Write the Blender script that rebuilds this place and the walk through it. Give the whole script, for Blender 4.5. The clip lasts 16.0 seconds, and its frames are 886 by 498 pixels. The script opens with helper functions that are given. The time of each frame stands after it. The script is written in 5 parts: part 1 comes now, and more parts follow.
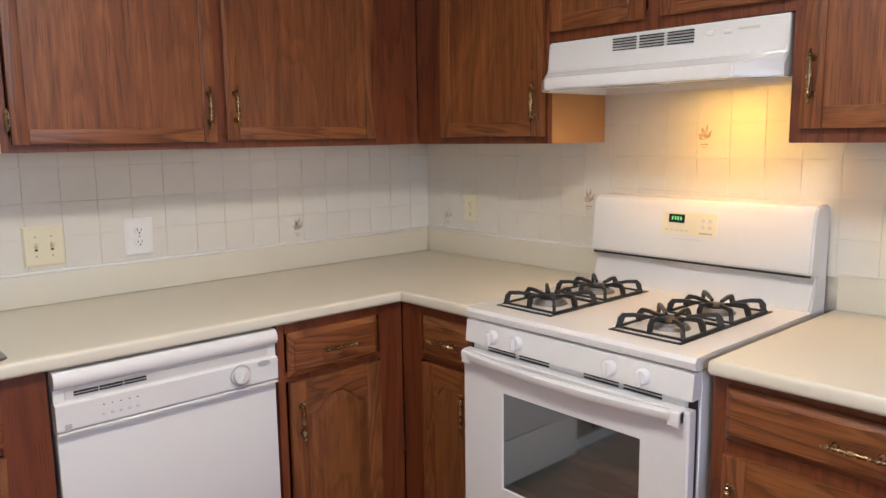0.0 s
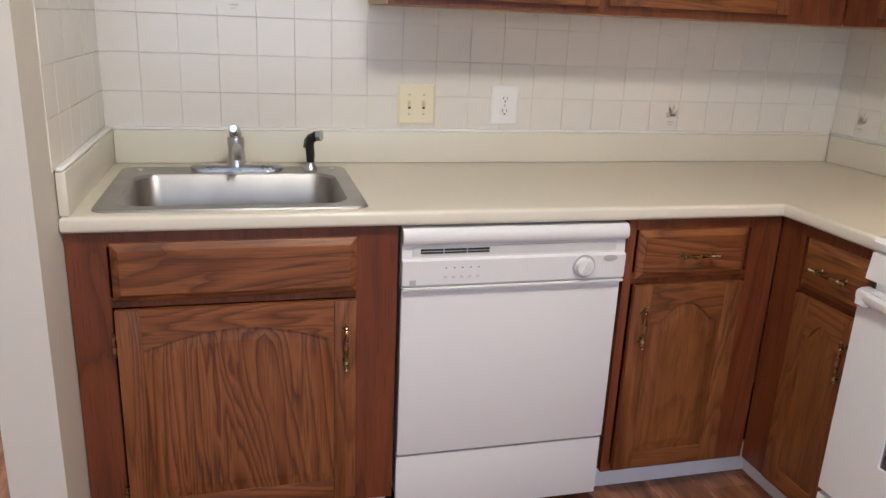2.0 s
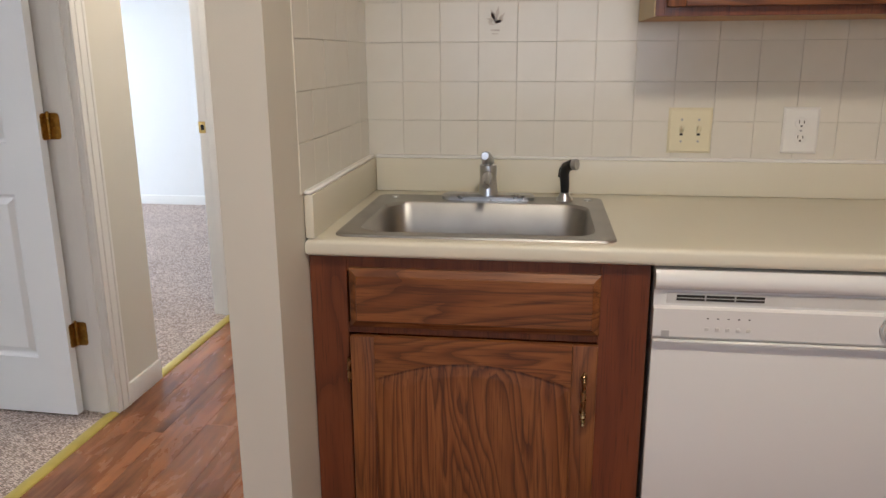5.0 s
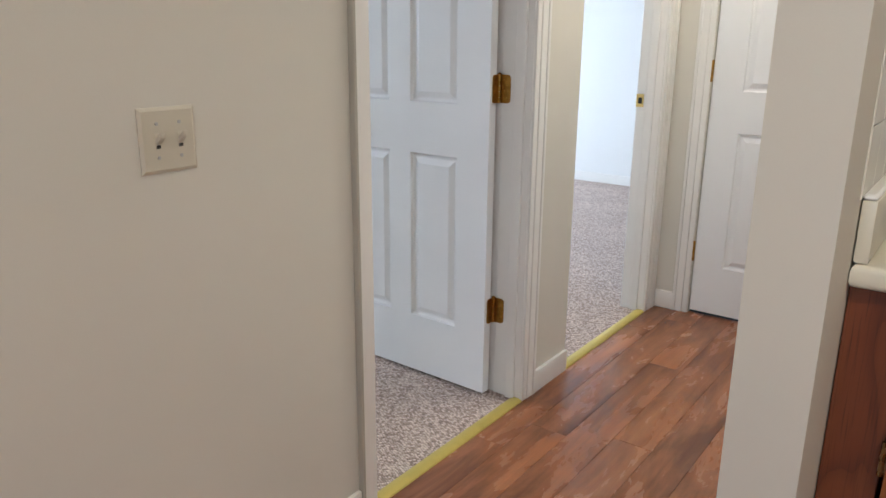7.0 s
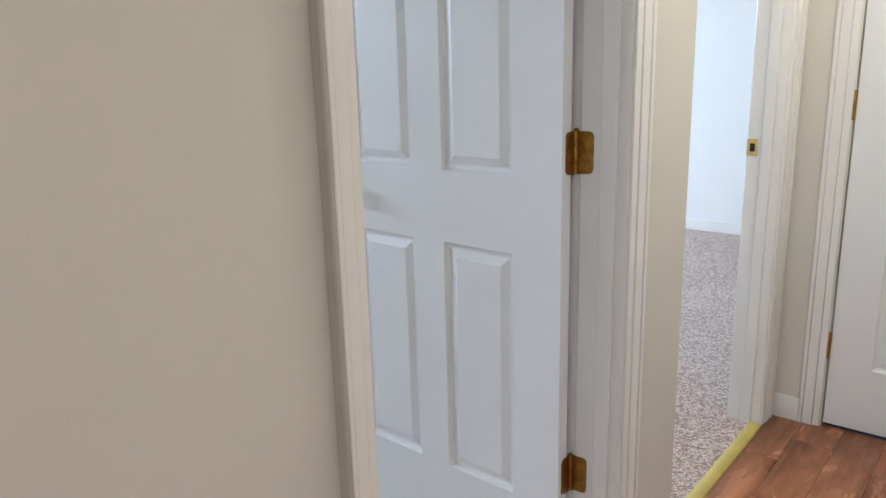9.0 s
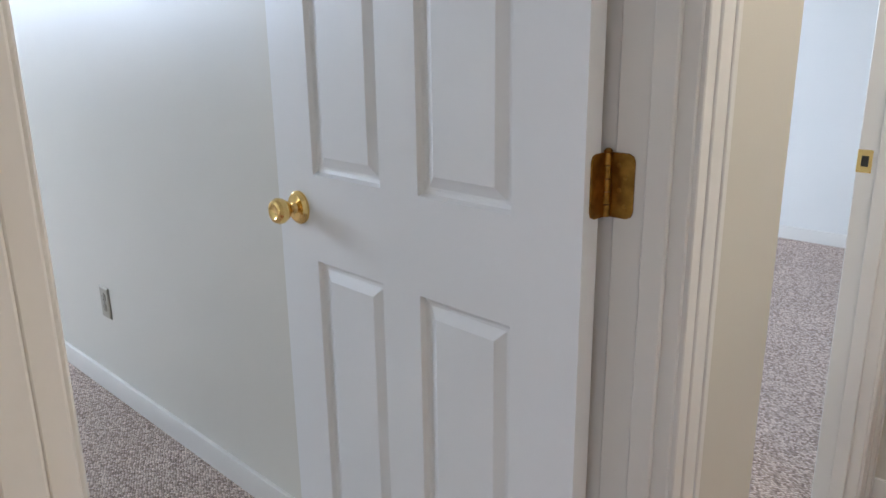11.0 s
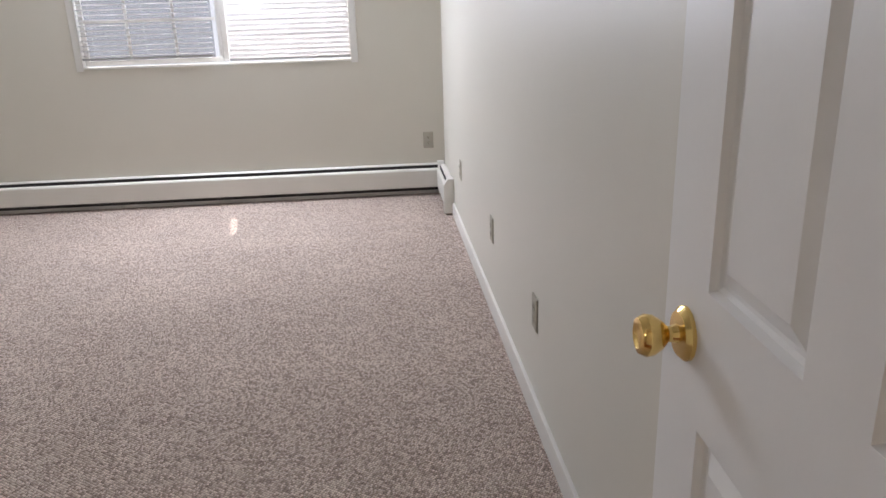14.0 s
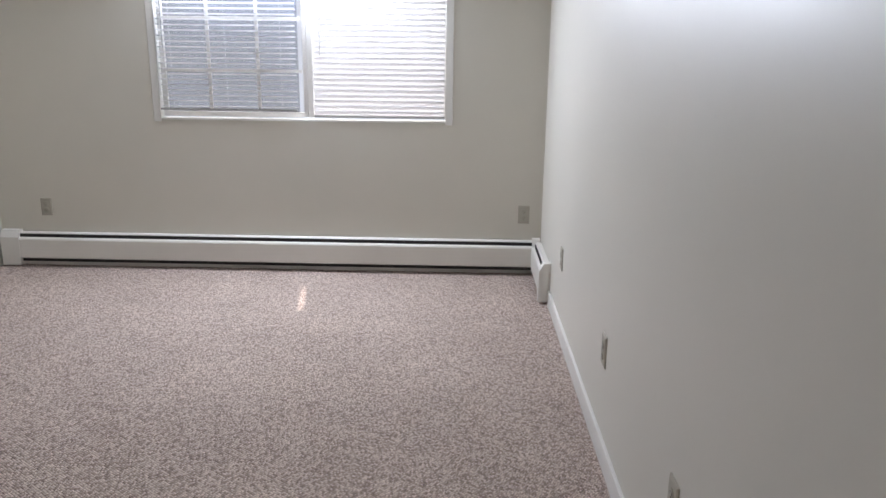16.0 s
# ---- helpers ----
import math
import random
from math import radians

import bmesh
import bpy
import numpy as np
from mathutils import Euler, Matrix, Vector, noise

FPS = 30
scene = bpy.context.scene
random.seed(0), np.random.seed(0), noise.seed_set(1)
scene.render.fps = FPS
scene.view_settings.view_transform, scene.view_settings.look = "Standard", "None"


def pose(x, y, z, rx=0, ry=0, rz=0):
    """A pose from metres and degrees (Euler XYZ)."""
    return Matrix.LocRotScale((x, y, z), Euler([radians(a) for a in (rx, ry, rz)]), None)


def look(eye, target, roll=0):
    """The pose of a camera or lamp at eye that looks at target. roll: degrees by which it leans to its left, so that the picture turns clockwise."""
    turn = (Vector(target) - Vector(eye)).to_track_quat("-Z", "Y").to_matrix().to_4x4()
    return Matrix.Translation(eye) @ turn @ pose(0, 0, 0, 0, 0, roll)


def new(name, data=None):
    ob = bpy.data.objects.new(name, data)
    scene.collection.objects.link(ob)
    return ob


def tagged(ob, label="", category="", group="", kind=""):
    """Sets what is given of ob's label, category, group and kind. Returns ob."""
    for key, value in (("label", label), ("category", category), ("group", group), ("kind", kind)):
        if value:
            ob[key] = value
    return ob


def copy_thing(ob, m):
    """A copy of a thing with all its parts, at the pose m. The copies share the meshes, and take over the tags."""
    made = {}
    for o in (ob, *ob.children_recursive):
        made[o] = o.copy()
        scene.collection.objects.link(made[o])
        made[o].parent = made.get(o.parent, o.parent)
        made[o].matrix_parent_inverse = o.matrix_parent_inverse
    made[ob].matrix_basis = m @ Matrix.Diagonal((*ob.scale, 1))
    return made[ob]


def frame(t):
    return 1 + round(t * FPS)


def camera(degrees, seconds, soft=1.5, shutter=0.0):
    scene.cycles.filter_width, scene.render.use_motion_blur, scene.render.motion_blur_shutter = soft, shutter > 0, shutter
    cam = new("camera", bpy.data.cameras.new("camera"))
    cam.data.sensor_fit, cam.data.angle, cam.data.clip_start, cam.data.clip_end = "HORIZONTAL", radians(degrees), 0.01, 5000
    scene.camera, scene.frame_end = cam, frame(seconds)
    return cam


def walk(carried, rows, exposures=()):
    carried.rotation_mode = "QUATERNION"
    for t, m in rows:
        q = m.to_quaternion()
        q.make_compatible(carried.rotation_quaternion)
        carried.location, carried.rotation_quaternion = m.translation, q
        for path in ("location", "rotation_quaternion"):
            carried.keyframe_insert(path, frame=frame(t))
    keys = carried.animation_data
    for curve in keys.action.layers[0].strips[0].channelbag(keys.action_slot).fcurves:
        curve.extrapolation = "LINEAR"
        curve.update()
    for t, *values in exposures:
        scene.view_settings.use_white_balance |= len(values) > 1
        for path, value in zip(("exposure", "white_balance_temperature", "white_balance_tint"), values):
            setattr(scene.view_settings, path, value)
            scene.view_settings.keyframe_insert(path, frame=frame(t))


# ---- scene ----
cam = camera(61.1, 16.0)
PATH = [
    (0, (0.1, 0.24, 1.415), (1.418, 1.715, 1.119), -0.8),
    (0.5, (0.149, 0.223, 1.428), (1.236, 1.848, 1.007), -0.2),
    (1, (0.175, 0.222, 1.401), (1.016, 1.96, 0.877), 0.2),
    (1.5, (0.182, 0.303, 1.364), (0.858, 2.1, 0.802), 1.4),
    (2, (0.194, 0.445, 1.35), (0.69, 2.293, 0.77), 2.6),
    (2.5, (0.216, 0.530, 1.298), (0.523, 2.408, 0.692), 1.0),
    (3, (0.240, 0.566, 1.305), (0.369, 2.458, 0.680), -0.3),
    (3.2, (0.270, 0.576, 1.322), (0.331, 2.478, 0.707), -0.4),
    (5.3, (0.313, 0.619, 1.3), (-0.114, 2.509, 0.805), -0.2),
    (5.5, (0.277, 0.635, 1.306), (-0.334, 2.461, 0.763), -0.4),
    (6, (0.187, 0.718, 1.255), (-0.703, 2.417, 0.687), 0.7),
    (6.5, (0.076, 0.817, 1.246), (-0.958, 2.439, 0.7), 1.8),
    (7, (-0.058, 0.908, 1.242), (-1.195, 2.458, 0.691), 0.5),
    (7.5, (-0.139, 1.061, 1.295), (-1.328, 2.573, 0.748), -0.1),
    (8, (-0.255, 1.205, 1.289), (-1.465, 2.708, 0.76), -0.5),
    (8.5, (-0.439, 1.38, 1.272), (-1.639, 2.904, 0.783), -1.4),
    (10.8, (-0.81, 2.104, 1.282), (-2.155, 3.478, 0.73), -1.0),
    (11, (-0.825, 2.109, 1.274), (-2.165, 3.489, 0.728), -0.8),
    (11.5, (-0.863, 2.244, 1.319), (-2.33, 3.474, 0.739), -1.1),
    (12, (-0.878, 2.366, 1.347), (-2.466, 3.418, 0.738), -0.7),
    (12.5, (-0.933, 2.405, 1.334), (-2.616, 3.294, 0.719), -0.7),
    (13, (-1.058, 2.455, 1.315), (-2.843, 3.134, 0.723), -0.6),
    (13.5, (-1.198, 2.53, 1.295), (-3.055, 2.974, 0.701), -0.9),
    (14, (-1.261, 2.612, 1.337), (-3.154, 2.77, 0.709), -1.7),
    (14.5, (-1.341, 2.616, 1.348), (-3.238, 2.625, 0.714), -1.7),
    (15, (-1.574, 2.573, 1.305), (-3.478, 2.573, 0.693), -1.0),
    (15.5, (-1.736, 2.552, 1.325), (-3.655, 2.555, 0.761), -0.4),
    (16, (-1.887, 2.576, 1.393), (-3.821, 2.529, 0.886), 0.7),
]
EXPOSURES = [(0.0, 1.30, 5450, 14), (1.8, 1.32, 5450, 14), (3.2, 1.16, 6000, 16), (5.5, 0.86, 6050, 12), (7.0, 0.94, 5700, 10), (8.5, 0.98, 5600, 10), (11.0, 0.68, 5750, 12), (11.5, 0.56, 6150, 15), (12.5, 0.48, 6300, 16), (14.0, 0.25, 6600, 18), (15.0, 0.16, 6500, 17), (16.0, -0.04, 6400, 17)]
walk(cam, [(t, look(eye, target, roll)) for t, eye, target, roll in PATH], EXPOSURES)


# ---- light and exposure ----
world = bpy.data.worlds.new("sky")
scene.world = world
world.use_nodes = True
wn = world.node_tree
sky = wn.nodes.new("ShaderNodeTexSky")
sky.sky_type, sky.sun_disc = "NISHITA", False
sky.sun_elevation, sky.sun_rotation = radians(67), radians(261)
wn.links.new(sky.outputs[0], wn.nodes["Background"].inputs[0])
wn.nodes["Background"].inputs[1].default_value = 0.06


def lamp(name, kind, m, energy, colour, **more):
    data = bpy.data.lights.new(name, kind)
    data.energy, data.color = energy, colour
    for key, value in more.items():
        if key == "size":
            data.size = value
        elif key == "size_y":
            data.shape, data.size_y = "RECTANGLE", value
        elif key == "angle":
            data.angle = value
        elif key == "disk":
            data.shape, data.size = "DISK", value
    ob = new(name, data)
    ob.matrix_world = m
    return ob


lamp("sun", "SUN", look((-16.4, -2.56, 40.0), (0, 0, 0)), 5.0, (1.0, 0.95, 0.88), angle=radians(0.5))
lamp("kitchen_ceiling_lamp", "AREA", pose(0.60, 1.00, 2.40), 14.2, (1.0, 0.87, 0.66), disk=0.36)
lamp("living_side_window_daylight", "AREA", pose(0.35, -1.66, 1.45, 58, 0, 0), 12.5, (0.90, 0.93, 1.0), size=1.9, size_y=1.15)
lamp("hood_lamp", "AREA", pose(2.10, 1.34, 1.556, 0, 0, 0), 0.95, (1.0, 0.50, 0.08), disk=0.08)
lamp("hall_ceiling_lamp", "AREA", pose(-0.80, 3.45, 2.40), 8, (1.0, 0.86, 0.66), disk=0.28)
lamp("bedroom_window_daylight", "AREA", pose(-6.56, 1.50, 1.89, 0, -46, 0), 84, (0.80, 0.90, 1.0), size=0.34, size_y=1.4)
lamp("far_room_window_daylight", "AREA", pose(-4.90, 5.2, 1.5, 0, -42, 0), 90, (0.80, 0.90, 1.0), size=1.2, size_y=1.6)


# ---- materials ----
class Nodes:
    """Short ways to wire one material."""

    def __init__(self, name):
        self.mat = bpy.data.materials.new(name)
        self.mat.use_nodes = True
        self.t = self.mat.node_tree
        self.bsdf = self.t.nodes["Principled BSDF"]
        self.co = self.t.nodes.new("ShaderNodeTexCoord").outputs["Object"]

    def add(self, kind, links=(), **props):
        n = self.t.nodes.new(kind)
        for k, v in props.items():
            setattr(n, k, v)
        for socket, value in dict(links).items():
            s = n.inputs[socket]
            if isinstance(value, bpy.types.NodeSocket):
                self.t.links.new(value, s)
            else:
                s.default_value = value
        return n

    def shift(self, spread):
        """Object coordinates, moved by a random step for each object."""
        r = self.add("ShaderNodeObjectInfo").outputs["Random"]
        r = self.add("ShaderNodeMath", {0: r, 1: spread}, operation="MULTIPLY").outputs[0]
        return self.add("ShaderNodeVectorMath", {0: self.co, 1: r}, operation="ADD").outputs[0]

    def scaled(self, vec, s):
        return self.add("ShaderNodeMapping", {"Vector": vec, "Scale": s}).outputs[0]

    def noise(self, vec, scale, detail=4.0, distortion=0.0, rough=0.5):
        return self.add("ShaderNodeTexNoise", {"Vector": vec, "Scale": scale, "Detail": detail, "Distortion": distortion, "Roughness": rough}).outputs[0]

    def ramp(self, fac, stops):
        n = self.add("ShaderNodeValToRGB", {"Fac": fac})
        el = n.color_ramp.elements
        while len(el) < len(stops):
            el.new(0.5)
        for e, (p, c) in zip(el, stops):
            e.position, e.color = p, (*c, 1) if len(c) == 3 else c
        return n.outputs[0]

    def mix(self, fac, a, b, how="MIX"):
        n = self.t.nodes.new("ShaderNodeMix")
        n.data_type, n.blend_type = "RGBA", how
        for i, v in ((0, fac), (6, a), (7, b)):
            if isinstance(v, bpy.types.NodeSocket):
                self.t.links.new(v, n.inputs[i])
            else:
                n.inputs[i].default_value = v if i == 0 or len(v) == 4 else (*v, 1)
        return n.outputs[2]

    def bump(self, height, strength, distance, normal=None):
        links = {"Height": height, "Strength": strength, "Distance": distance}
        if normal is not None:
            links["Normal"] = normal
        return self.add("ShaderNodeBump", links).outputs[0]

    def done(self, colour=None, rough=None, metal=0.0, normal=None, coat=0.0, spec=0.5):
        for key, v in (("Base Color", colour), ("Roughness", rough), ("Metallic", metal), ("Normal", normal), ("Coat Weight", coat), ("Specular IOR Level", spec)):
            if v is None:
                continue
            if isinstance(v, bpy.types.NodeSocket):
                self.t.links.new(v, self.bsdf.inputs[key])
            else:
                self.bsdf.inputs[key].default_value = (*v, 1) if key == "Base Color" else v
        return self.mat


def plain(name, c, rough=0.5, metal=0.0, vary=0.08, scale=6.0, grain=120.0, relief=0.0002, coat=0.0, spec=0.5):
    """A surface of one colour with blotches, fine grain and uneven gloss."""
    n = Nodes(name)
    co = n.shift(5.0)
    big, fine = n.noise(co, scale, 3), n.noise(co, grain, 3)
    dark = tuple(v * (1 - vary) for v in c)
    light = tuple(min(1.0, v * (1 + vary * 0.6)) for v in c)
    col = n.ramp(big, [(0.3, dark), (0.7, light)])
    col = n.mix(0.12, col, n.ramp(fine, [(0.35, dark), (0.65, light)]))
    ro = n.add("ShaderNodeMapRange", {"Value": big, "To Min": max(0.02, rough - 0.08), "To Max": min(1, rough + 0.08)}).outputs[0]
    return n.done(col, ro, metal, n.bump(fine, 0.35, relief), coat, spec)


def wood(name, dark, mid, light, along="z", rough=0.46, bands=1.0, figure=0.48, fine=1.0):
    """Stained oak: cathedral rings, long streaks and open pores along one axis."""
    n = Nodes(name)
    co = n.shift(9.0)
    st = {"z": ((26, 26, 1.1), (6.0, 6.0, 0.8), (330, 330, 9)), "x": ((1.1, 26, 26), (0.8, 6.0, 6.0), (9, 330, 330)), "y": ((26, 1.1, 26), (6.0, 0.8, 6.0), (330, 9, 330))}[along]
    streak = n.noise(n.scaled(co, st[0]), fine, 6, 0.4, 0.6)
    warp = n.noise(n.scaled(co, st[1]), 0.9, 3.6, 0.7)
    ring = n.add("ShaderNodeMath", {0: warp, 1: 17.0 * bands}, operation="MULTIPLY").outputs[0]
    ring = n.add("ShaderNodeMath", {0: ring}, operation="FRACT").outputs[0]
    pore = n.noise(n.scaled(co, st[2]), 1.0, 2)
    col = n.ramp(streak, [(0.28, dark), (0.5, mid), (0.75, light)])
    col = n.mix(figure, col, n.ramp(ring, [(0.0, tuple(v * 0.42 for v in dark)), (0.14, dark), (0.34, mid), (0.8, light), (1.0, tuple(v * 0.7 for v in mid))]))
    col = n.mix(n.ramp(pore, [(0.3, (0.55,) * 3), (0.47, (0,) * 3)]), col, tuple(v * 0.4 for v in dark))
    blotch = n.noise(co, 2.3, 2)
    col = n.mix(0.35, col, n.ramp(blotch, [(0.35, (0.62, 0.62, 0.62)), (0.65, (1.15, 1.1, 1.05))]), "MULTIPLY")
    nrm = n.bump(pore, 0.4, 0.0004)
    return n.done(col, rough, 0, nrm, 0.12)


OAK_D, OAK_M, OAK_L = (0.090, 0.023, 0.005), (0.195, 0.061, 0.014), (0.29, 0.110, 0.030)
M_OAK_V = wood("oak_upright_grain", OAK_D, OAK_M, OAK_L, "z")
M_OAK_H = wood("oak_level_grain", OAK_D, OAK_M, OAK_L, "x", figure=0.55)
M_OAK_PANEL = wood("oak_cathedral_panel", OAK_D, OAK_M, OAK_L, "z", bands=1.25, figure=0.66)
M_OAK_SOFT = wood("oak_quiet_panel", tuple(v * 0.95 for v in OAK_D), (0.185, 0.062, 0.013), (0.255, 0.098, 0.024), "z", bands=0.9, figure=0.24, fine=1.5)
M_OAK_VENEER = wood("oak_plain_veneer", tuple(v * 1.1 for v in OAK_D), OAK_M, OAK_L, "z", bands=0.6, figure=0.22, fine=1.7)
FR_D, FR_M, FR_L = (0.10, 0.022, 0.006), (0.165, 0.041, 0.011), (0.20, 0.058, 0.017)
M_FRAME = wood("cabinet_frame_veneer", FR_D, FR_M, FR_L, "z", 0.42, 0.5)
M_INSIDE = plain("cabinet_side_board", (0.42, 0.22, 0.075), 0.5, vary=0.1)
M_SIDE = plain("pale_veneer_side", (0.52, 0.40, 0.22), 0.5, vary=0.1)
M_LAMINATE = plain("cream_laminate", (0.70, 0.66, 0.54), 0.33, vary=0.03, scale=3, grain=420, relief=0.00005)
M_LAM_EDGE = plain("pale_caulk", (0.84, 0.83, 0.79), 0.5, vary=0.03)
M_ENAMEL = plain("white_enamel", (0.74, 0.735, 0.725), 0.22, vary=0.02, scale=2, grain=240, relief=0.00004, coat=0.3)
M_ALMOND = plain("almond_plastic", (0.76, 0.70, 0.50), 0.35, vary=0.03)
M_PLATE = plain("painted_plate", (0.58, 0.535, 0.43), 0.4, vary=0.04)
M_PLATE_W = plain("white_plastic", (0.80, 0.79, 0.76), 0.3, vary=0.03)
M_TAUPE = plain("taupe_plate_and_edge_shade", (0.42, 0.39, 0.32), 0.45, vary=0.05)
M_GREY = plain("grey_mark", (0.42, 0.42, 0.42), 0.4, vary=0.05)
M_LGREY = plain("light_grey_inlay", (0.60, 0.59, 0.57), 0.35, vary=0.04)
# near-black for dark parts, and for shade painted into slots, holes and seams
M_DARK = plain("dark_parts_and_gap_shade", (0.02, 0.018, 0.016), 0.7, vary=0.2)
M_BLACK = plain("black_iron", (0.018, 0.017, 0.017), 0.5, vary=0.25, relief=0.0006)
M_BLACKP = plain("black_plastic", (0.015, 0.015, 0.015), 0.25, vary=0.1)
M_BRASS = plain("polished_brass", (0.86, 0.62, 0.24), 0.16, 1.0, vary=0.08, scale=20)
M_BRASS_OLD = plain("aged_brass", (0.40, 0.215, 0.045), 0.34, 1.0, vary=0.45, scale=45, relief=0.0005)
M_BRONZE = plain("antique_brass_pull", (0.34, 0.24, 0.12), 0.27, 1.0, vary=0.4, scale=60)
M_CHROME = plain("chrome", (0.56, 0.57, 0.59), 0.30, 1.0, vary=0.06, scale=30)
M_GOLD = plain("gold_edge_strip", (0.58, 0.46, 0.11), 0.38, 0.35, vary=0.12, scale=14)
M_TRIM = plain("white_trim_paint", (0.80, 0.78, 0.74), 0.36, vary=0.03, scale=4, grain=60, relief=0.0004)
M_DOOR = plain("white_door_paint", (0.80, 0.80, 0.80), 0.38, vary=0.025, scale=3, grain=90, relief=0.0004)
M_WALL = plain("warm_white_wall_paint", (0.67, 0.64, 0.565), 0.62, vary=0.035, scale=1.3, grain=260, relief=0.0005)
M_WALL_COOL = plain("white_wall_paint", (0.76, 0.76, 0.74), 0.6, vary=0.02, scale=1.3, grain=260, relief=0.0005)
M_WALL_SAT = plain("satin_wall_paint", (0.69, 0.665, 0.60), 0.42, vary=0.03, scale=1.3, grain=260, relief=0.0004)
M_CEIL = plain("white_ceiling_paint", (0.80, 0.79, 0.76), 0.8, vary=0.02, grain=180, relief=0.001)

M_VINYL = plain("white_vinyl_base", (0.84, 0.84, 0.85), 0.4, vary=0.04)
M_HEATER = plain("white_heater_steel", (0.76, 0.74, 0.69), 0.36, vary=0.04, scale=3)
M_BURNER = plain("burner_aluminium", (0.26, 0.25, 0.24), 0.5, 0.8, vary=0.2)
M_MOTIF_A = plain("tile_motif_brown", (0.50, 0.38, 0.29), 0.4, vary=0.3, scale=60)
M_MOTIF_B = plain("tile_motif_grey", (0.56, 0.50, 0.43), 0.4, vary=0.3, scale=60)


def tile_material():
    n = Nodes("glazed_tile")
    r = n.add("ShaderNodeObjectInfo").outputs["Random"]
    col = n.ramp(r, [(0.0, (0.725, 0.695, 0.62)), (1.0, (0.742, 0.712, 0.636))])
    big = n.noise(n.co, 14, 3)
    col = n.mix(0.5, col, n.ramp(big, [(0.3, (0.93, 0.92, 0.90)), (0.7, (1.0, 1.0, 1.0))]), "MULTIPLY")
    return n.done(col, 0.24, 0, n.bump(n.noise(n.co, 30, 2), 0.3, 0.0012), 0.1)


def grout_material():
    """Pale grout that has darkened here and there."""
    n = Nodes("tile_grout")
    spots = n.noise(n.co, 5.5, 3, 0.4)
    col = n.ramp(spots, [(0.52, (0.69, 0.66, 0.58)), (0.66, (0.36, 0.33, 0.28))])
    return n.done(col, 0.8, 0, n.bump(n.noise(n.co, 160, 2), 0.4, 0.0006))


def steel_material():
    n = Nodes("brushed_steel")
    lines = n.noise(n.scaled(n.co, (14, 700, 700)), 1.0, 3)
    ro = n.add("ShaderNodeMapRange", {"Value": lines, "To Min": 0.34, "To Max": 0.48}).outputs[0]
    return n.done(n.ramp(n.noise(n.co, 7), [(0.3, (0.37, 0.36, 0.34)), (0.7, (0.46, 0.45, 0.43))]), ro, 1.0, n.bump(lines, 0.2, 0.0002))


def plank_material():
    """Red-brown laminate boards with smoky blotches and scraped relief, grain along y."""
    n = Nodes("red_brown_laminate")
    co = n.shift(40.0)
    r = n.add("ShaderNodeObjectInfo").outputs["Random"]
    streak = n.noise(n.scaled(co, (26, 1.6, 1)), 1.0, 6, 0.5, 0.6)
    blotch = n.noise(n.scaled(co, (8, 2.2, 1)), 1.0, 5, 0.45, 0.62)
    col = n.ramp(streak, [(0.25, (0.17, 0.060, 0.024)), (0.5, (0.30, 0.118, 0.050)), (0.78, (0.41, 0.185, 0.082))])
    col = n.mix(0.75, col, n.ramp(blotch, [(0.34, (0.34, 0.30, 0.30)), (0.50, (0.90, 0.87, 0.84)), (0.68, (1.45, 1.32, 1.08))]), "MULTIPLY")
    col = n.mix(0.3, col, n.ramp(r, [(0, (0.82, 0.80, 0.8)), (1, (1.12, 1.08, 1.0))]), "MULTIPLY")
    ro = n.add("ShaderNodeMapRange", {"Value": blotch, "To Min": 0.22, "To Max": 0.32}).outputs[0]
    return n.done(col, ro, 0, n.bump(streak, 0.2, 0.0003), 0.0)


def carpet_material(name, warm):
    """Berber loop pile: rows of small loops in flecked beige, taupe and brown."""
    n = Nodes(name)
    wob = n.noise(n.co, 35, 2)
    co = n.add("ShaderNodeVectorMath", {0: n.co, 1: n.add("ShaderNodeVectorMath", {0: n.add("ShaderNodeCombineXYZ", {0: wob, 1: wob}).outputs[0], "Scale": 0.012}, operation="SCALE").outputs[0]}, operation="ADD").outputs[0]
    v = n.add("ShaderNodeTexVoronoi", {"Vector": n.add("ShaderNodeMapping", {"Vector": co, "Rotation": (0, 0, 0.55), "Scale": (112, 132, 1)}).outputs[0], "Scale": 1.0, "Randomness": 0.32}, voronoi_dimensions="2D")
    fleck = n.add("ShaderNodeSeparateColor", {0: v.outputs["Color"]}).outputs[0]
    c = [tuple(a * b for a, b in zip(x, warm)) for x in ((0.42, 0.335, 0.295), (0.62, 0.52, 0.465), (0.77, 0.665, 0.60), (0.90, 0.80, 0.735))]
    col = n.ramp(fleck, [(0.05, c[0]), (0.35, c[1]), (0.65, c[2]), (0.95, c[3])])
    hgt = n.ramp(v.outputs["Distance"], [(0.0, (1,) * 3), (0.75, (0,) * 3)])
    # crease shade between the loops is multiplied into the colour
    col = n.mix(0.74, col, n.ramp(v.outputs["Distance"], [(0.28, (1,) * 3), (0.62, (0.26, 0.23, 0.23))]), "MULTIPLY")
    tread = n.noise(n.co, 2.2, 4, 0.8)
    col = n.mix(0.6, col, n.ramp(tread, [(0.3, (0.86, 0.85, 0.85)), (0.7, (1.08, 1.07, 1.06))]), "MULTIPLY")
    return n.done(col, 0.95, 0, n.bump(hgt, 0.9, 0.006), 0, 0.15)


def glass_material(name, tint, rough=0.0):
    n = Nodes(name)
    n.bsdf.inputs["Transmission Weight"].default_value = 1.0
    n.bsdf.inputs["IOR"].default_value = 1.45
    return n.done(tint, rough)


